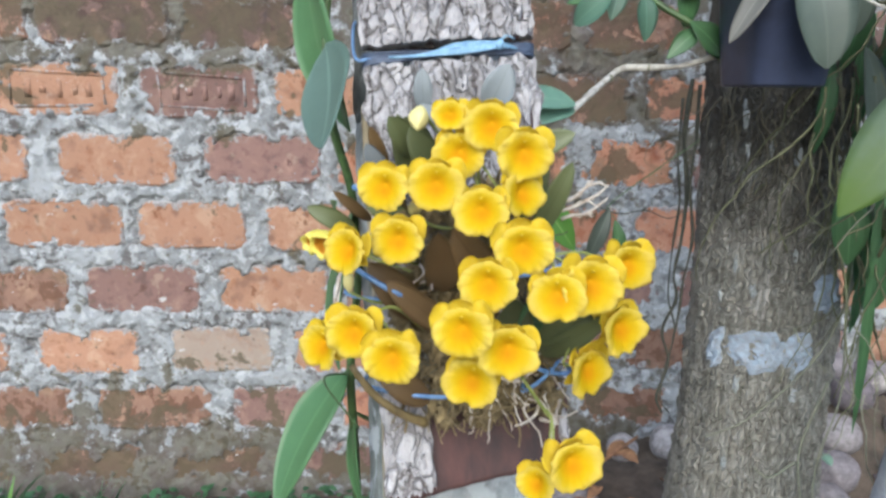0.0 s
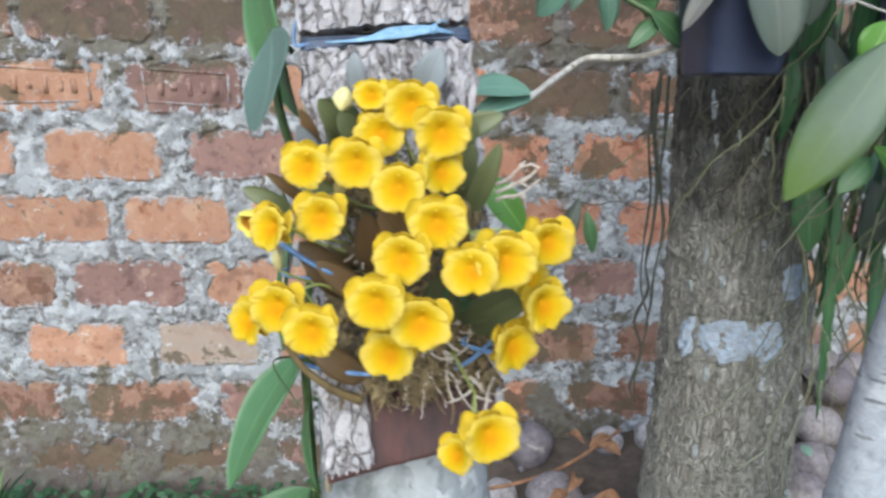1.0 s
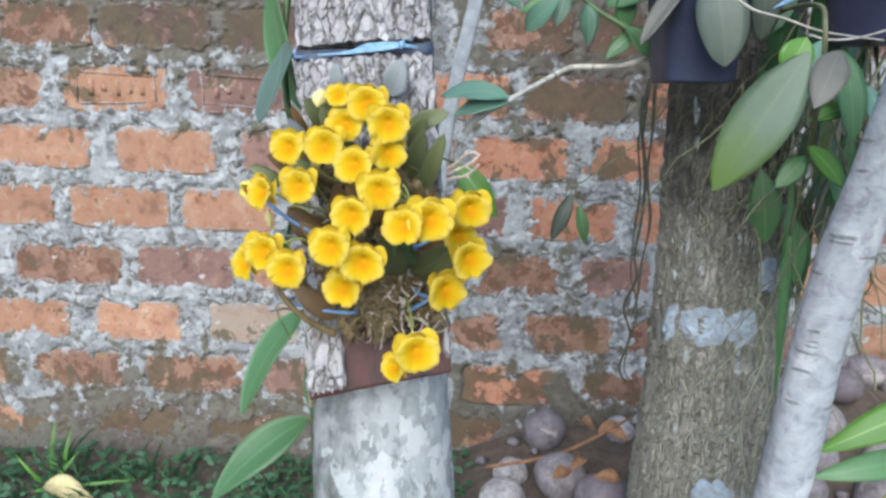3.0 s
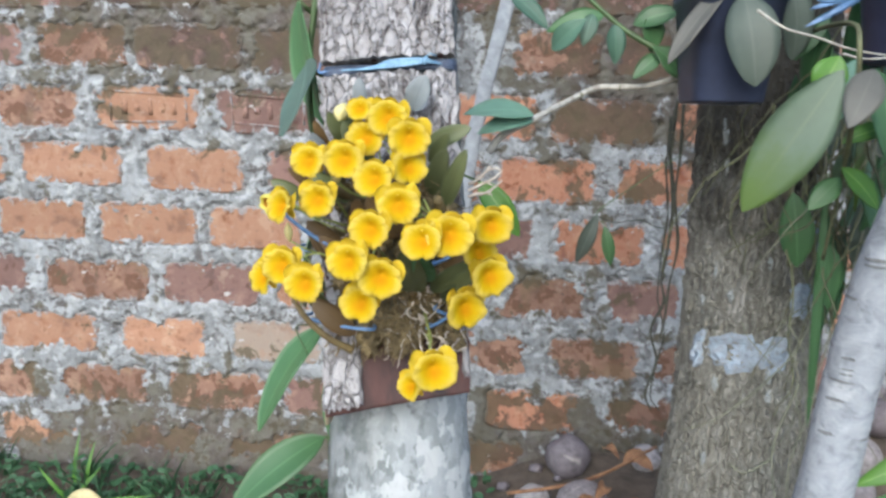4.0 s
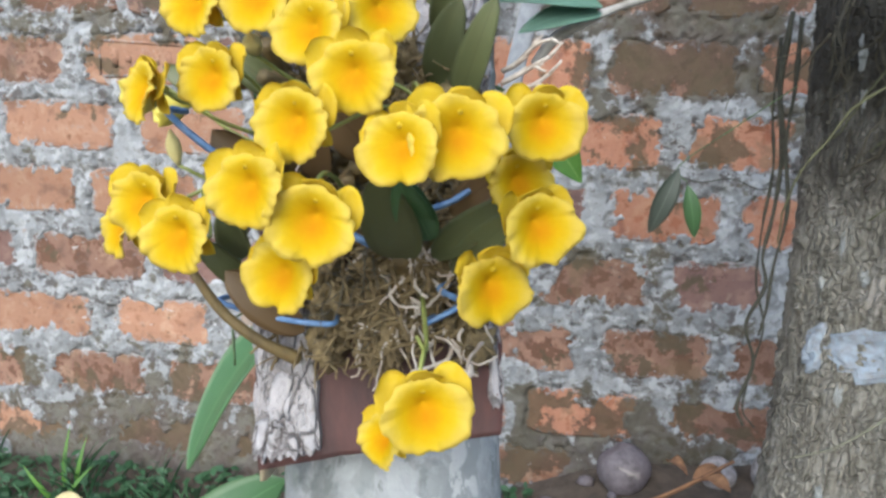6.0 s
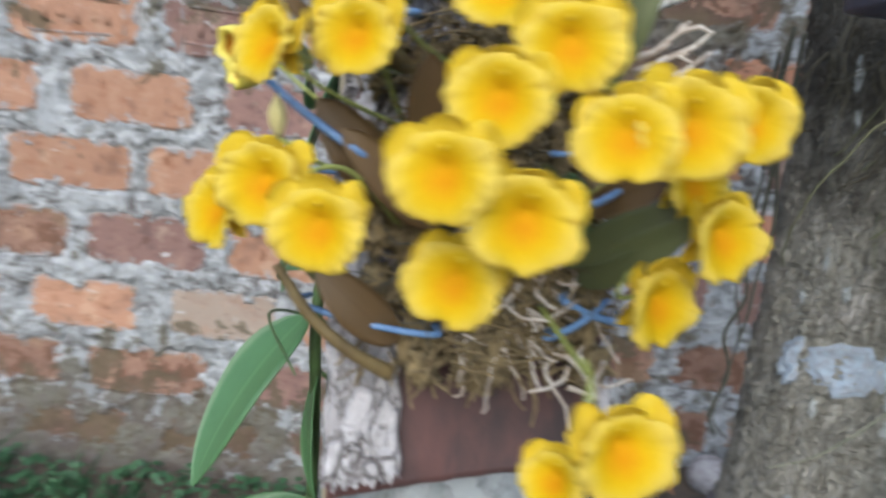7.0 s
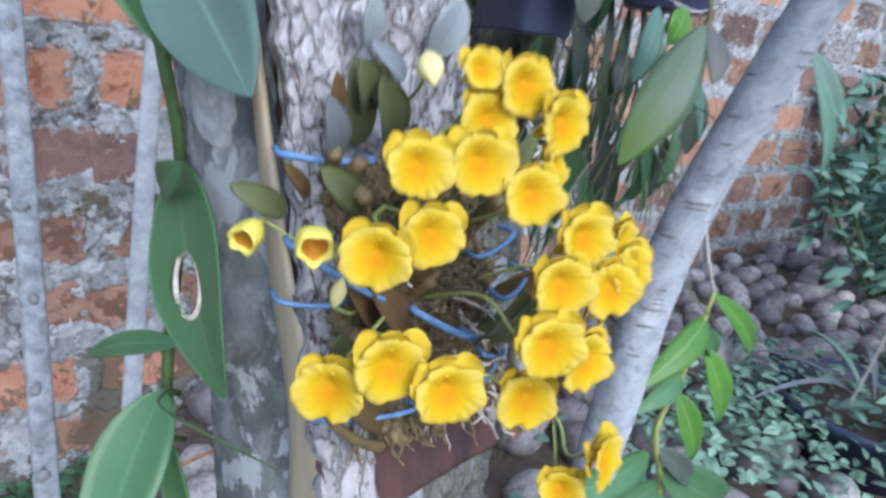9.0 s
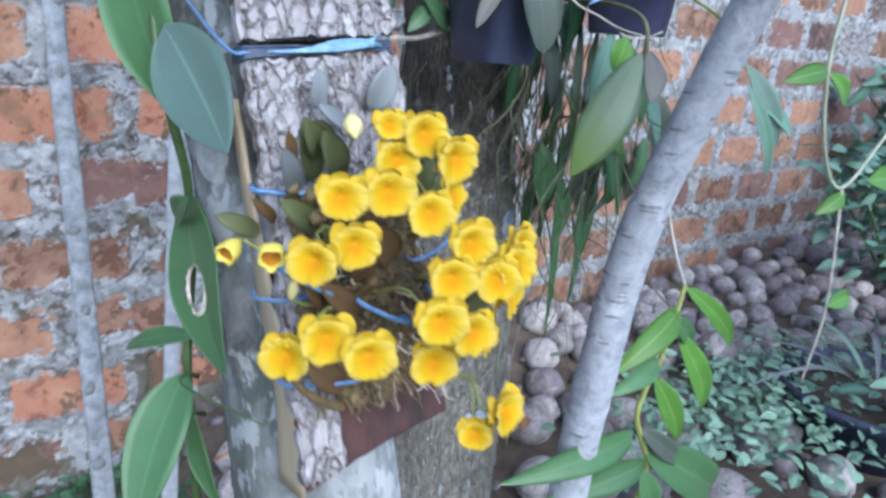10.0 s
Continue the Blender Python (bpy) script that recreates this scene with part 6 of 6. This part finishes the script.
def bush(at, size, count, leaf_size, material, seed, label, lean=0.0):
    """A loose shrub: forked stems and many separate leaves."""
    r = random.Random(seed)
    t = thing("garden_bush", label, "bush", "bushes along the wall", at)
    stems, crown = bmesh.new(), bmesh.new()
    base = Vector(at)
    for k in range(9):
        end = base + Vector((r.uniform(-1, 1) * size[0], r.uniform(-1, 1) * size[1], size[2] * r.uniform(0.6, 1.0)))
        mid = base.lerp(end, 0.5) + Vector((r.uniform(-0.05, 0.05), r.uniform(-0.05, 0.05), 0.06))
        tube([base, mid, end], (0.007, 0.002), 6, 12, stems)
        line = spline([base, mid, end], 20)
        for j in range(count // 9):
            p = line[r.randrange(4, 20)] + Vector((r.gauss(0, 0.05), r.gauss(0, 0.05), r.gauss(0, 0.05)))
            d = Vector((r.uniform(-1, 1), r.uniform(-1, 1), r.uniform(-0.8, 0.5))).normalized()
            s = leaf_size * r.uniform(0.6, 1.3)
            blade(p, p + d * s, s * 0.42, (r.uniform(-0.5, 0.5), -0.7, 0.7), 0.15, 0.2, 0.0006, 0.02, 0.45, crown, j, 5, 2)
    part("brushwood", stems, stem_green, t)["kind"] = "stuff"
    part("crown", crown, material, t, "loose green leaves")["kind"] = "stuff"
    return t


bush((2.75, -0.5, 0.1), (0.3, 0.25, 0.5), 360, 0.07, leaf_bg, 1, "dark leafy bush on the stony ground")
bush((3.35, -0.25, 0.12), (0.4, 0.2, 0.75), 260, 0.1, leaf_bg, 2, "dense dark green bush against the brick wall")
bush((2.9, -0.95, 0.1), (0.4, 0.35, 0.85), 280, 0.09, leaf_bg, 3, "tall leafy bush at the end of the bed")
bush((2.2, -0.85, 0.05), (0.25, 0.2, 0.85), 420, 0.06, leaf_bg, 4, "slender leafy bush beside the path")
bush((1.75, -0.95, 0.02), (0.14, 0.12, 0.8), 260, 0.05, leaf_bg, 5, "slender shoots with small leaves")
bush((3.9, -0.75, 0.14), (0.5, 0.5, 1.1), 360, 0.12, leaf_bg, 6, "large dark bush closing the garden bed")

for at, low, high, h, turn, label in (((1.86, -0.83, 0.0), 0.28, 0.36, 0.17, 60, "wide black plastic bowl pot standing on the stones"),):
    p = square_pot("plant_pot", label, at, low, high, h, turn, 0.004, 2)
    for k in range(9):
        a = random.uniform(0, 6.28)
        b = Vector(at) + Vector((0.03 * math.cos(a), 0.03 * math.sin(a), h * 0.9))
        leaf_part(p, b, b + Vector((0.26 * math.cos(a), 0.26 * math.sin(a), random.uniform(-0.02, 0.12))), 0.016, leaf_teal if k % 2 else leaf_silver, "leaf", (0, 0, 1), 0.25)


# ---- stones, grass and litter on the ground ----
def build_stones():
    r = random.Random(8)
    forms = []
    for k in range(9):
        bm = lump((0, 0, 0), (1, r.uniform(0.9, 1.0), r.uniform(0.84, 0.97)), k, 0.13, 1.3, 3)
        if k % 3 == 0:
            way = Vector((r.uniform(-0.4, 0.4), -0.8, 0.6)).normalized()
            for v in bm.verts:
                v.co *= 1 - 0.3 * min(1.0, max(0.0, (v.co.normalized().dot(way) - 0.95) * 32))
        me = bpy.data.meshes.new("river_stone")
        for f in bm.faces:
            f.smooth = True
        bm.to_mesh(me)
        bm.free()
        me.materials.append(stone_mat)
        forms.append(me)
    trunks = ((0.6, -0.99, 0.1), (1.01, -0.5, 0.13), (1.03, -0.7, 0.06), (1.12, -0.82, 0.03), (1.86, -0.83, 0.15), (1.777, -0.504, 0.06), (0.66, -0.71, 0.03))
    spots = []
    tries = 0
    while len(spots) < 330 and tries < 14000:
        tries += 1
        x = 0.66 + 2.9 * r.random() ** 1.35
        y = -0.055 - 0.95 * r.random()
        s = r.uniform(0.036, 0.052) if x < 1.5 else r.uniform(0.028, 0.044)
        if x < 1.06 and y > -0.5:
            continue
        if any((x - a) ** 2 + (y - b) ** 2 < (c + s * 0.8) ** 2 for a, b, c in trunks):
            continue
        if any((x - a) ** 2 + (y - b) ** 2 < ((s + c) * 0.72) ** 2 for a, b, c in spots):
            continue
        spots.append((x, y, s))
    spots += [(0.83, -0.062, 0.052), (0.752, -0.195, 0.037), (0.732, -0.3, 0.045), (0.843, -0.262, 0.05), (0.911, -0.338, 0.052), (1.0, -0.045, 0.034), (0.8, -0.4, 0.04), (0.7, -0.41, 0.035)]
    for x, y, s in spots:
        ob = new("river_stone", forms[r.randrange(9)])
        ob.matrix_basis = pose(x, y, ground_height(x, y) + s * 0.45, r.uniform(-25, 25), r.uniform(-25, 25), r.uniform(0, 360)) @ Matrix.Diagonal((s, s, s, 1))
        tagged(ob, "rounded grey river stone lying in the garden bed", "stone", "river stones")
    big = new("river_stone", forms[1])
    big.matrix_basis = pose(1.777, -0.504, 0.1, 12, -14, 30) @ Matrix.Diagonal((0.06, 0.055, 0.11, 1))
    tagged(big, "large upright blue-grey stone among creeping plants", "stone", "river stones")
    small = bmesh.new()
    for k in range(260):
        x, y = 0.66 + 2.6 * r.random() ** 1.3, -0.03 - 0.95 * r.random()
        s = r.uniform(0.008, 0.018)
        lump((x, y, ground_height(x, y) + s * 0.4), (s, s * 0.9, s * 0.7), k, 0.3, 1.5, 1, small)
    tagged(part("gravel", small, stone_mat), "small loose pebbles between the river stones", "gravel", kind="stuff")


build_stones()


def blades_of_grass(bm, r, x, y, count, height, spread):
    for _ in range(count):
        a = r.uniform(0, 6.28)
        b = Vector((x + r.gauss(0, spread), y + r.gauss(0, spread), 0))
        b.z = ground_height(b.x, b.y) - 0.004
        t = b + Vector((math.cos(a) * height * r.uniform(0.1, 0.7), math.sin(a) * height * r.uniform(0.1, 0.7), height * r.uniform(0.5, 1.0)))
        blade(b, t, r.uniform(0.003, 0.006), (math.cos(a + 1.5), math.sin(a + 1.5), 0.3), 0.2, 0.1, 0.0003, 0, 0.35, bm, 0, 5, 2)


r = random.Random(31)
turf = bmesh.new()
for k in range(110):
    blades_of_grass(turf, r, r.uniform(-0.75, 0.62), r.uniform(-0.5, -0.02), 9, r.uniform(0.03, 0.075), 0.02)
for x, y, h in ((-0.24, -0.12, 0.13), (-0.2, -0.15, 0.11), (-0.05, -0.12, 0.1), (-0.36, -0.2, 0.1), (-0.12, -0.2, 0.08)):
    blades_of_grass(turf, r, x, y, 14, h, 0.012)
tagged(part("grass", turf, weed_leaf), "short rough grass at the foot of the brick wall", "grass", kind="stuff")
weeds = bmesh.new()
for k in range(2400):
    x, y = r.uniform(-0.75, 0.66), r.uniform(-0.55, -0.015)
    p = Vector((x, y, ground_height(x, y) + r.uniform(0.0, 0.03)))
    a = r.uniform(0, 6.28)
    s = r.uniform(0.012, 0.028)
    blade(p, p + Vector((math.cos(a) * s, math.sin(a) * s, r.uniform(-0.004, 0.012))), s * 0.6, (r.uniform(-0.3, 0.3), -0.4, 1), 0.1, 0.15, 0.0004, 0, 0.5, weeds, 0, 4, 2)
tagged(part("weeds", weeds, weed_leaf), "low dark green weeds below the wall", "weeds", kind="stuff")
cover = bmesh.new()
for k in range(1000):
    x, y = r.gauss(1.68, 0.2), r.gauss(-0.72, 0.11)
    p = Vector((x, y, ground_height(x, y) + r.uniform(0.05, 0.12)))
    a = r.uniform(0, 6.28)
    s = r.uniform(0.018, 0.034)
    blade(p, p + Vector((math.cos(a) * s, math.sin(a) * s, r.uniform(-0.01, 0.012))), s * 0.6, (r.uniform(-0.3, 0.3), -0.3, 1), 0.1, 0.15, 0.0004, 0, 0.5, cover, 0, 4, 2)
tagged(part("ground_cover", cover, leaf_teal), "low blue-green creeping plants over the stones", "ground cover", kind="stuff")

for x, y, s, a in ((0.93, -0.16, 0.06, 20), (0.98, -0.2, 0.05, 140), (0.88, -0.26, 0.05, 250), (1.0, -0.3, 0.05, 80), (0.9, -0.1, 0.045, 300), (1.2, -0.5, 0.06, 60), (0.94, -0.34, 0.05, 190), (0.82, -0.33, 0.045, 30)):
    z = ground_height(x, y) + 0.06
    c, q = math.cos(radians(a)), math.sin(radians(a))
    tagged(part("dead_leaf", blade((x, y, z), (x + c * s, y + q * s, z + 0.012), s * 0.5, (0.2, -0.5, 0.8), 0.3, 0.5, 0.0006, 0.08, 0.45, None, a), dry_leaf), "curled brown dead leaf on the stones", "dead leaf", "dead leaves")
tagged(part("dead_leaf", blade((-0.225, -0.2, -0.07), (-0.1, -0.25, -0.066), 0.045, (0.1, -0.5, 0.8), 0.3, 0.4, 0.0006, 0.06, 0.45, None, 3), simple("pale_dead_leaf", (0.5, 0.44, 0.24), (0.36, 0.3, 0.14), 40, 0.8)), "large pale yellow dead leaf in the grass", "dead leaf", "dead leaves")
tuft = thing("grass_tuft", "fresh green grass tuft below the brick wall", "grass", at=(-0.24, -0.17, -0.1))
for b, t in (((-0.26, -0.2, -0.09), (-0.04, -0.2, -0.05)), ((-0.26, -0.12, -0.1), (-0.255, -0.11, 0.03)), ((-0.235, -0.12, -0.1), (-0.22, -0.11, 0.01)), ((-0.25, -0.16, -0.1), (-0.3, -0.18, -0.02)), ((-0.24, -0.15, -0.1), (-0.19, -0.14, -0.03))):
    part("grass_blade", blade(b, t, 0.009, (0.2, -0.8, 0.5), 0.15, 0.2, 0.0004, 0, 0.35, None, 0, 8, 2), leaf_fresh, tuft)
tagged(part("fallen_twig", tube([(0.7, -0.24, 0.035), (0.79, -0.24, 0.055), (0.88, -0.2, 0.065), (1.0, -0.13, 0.1)], (0.004, 0.003), 7, 24, rough=0.3), dry_leaf), "thin brown dry twig lying on the stones", "twig")

# ---- bricks of the wall ----
build_bricks()
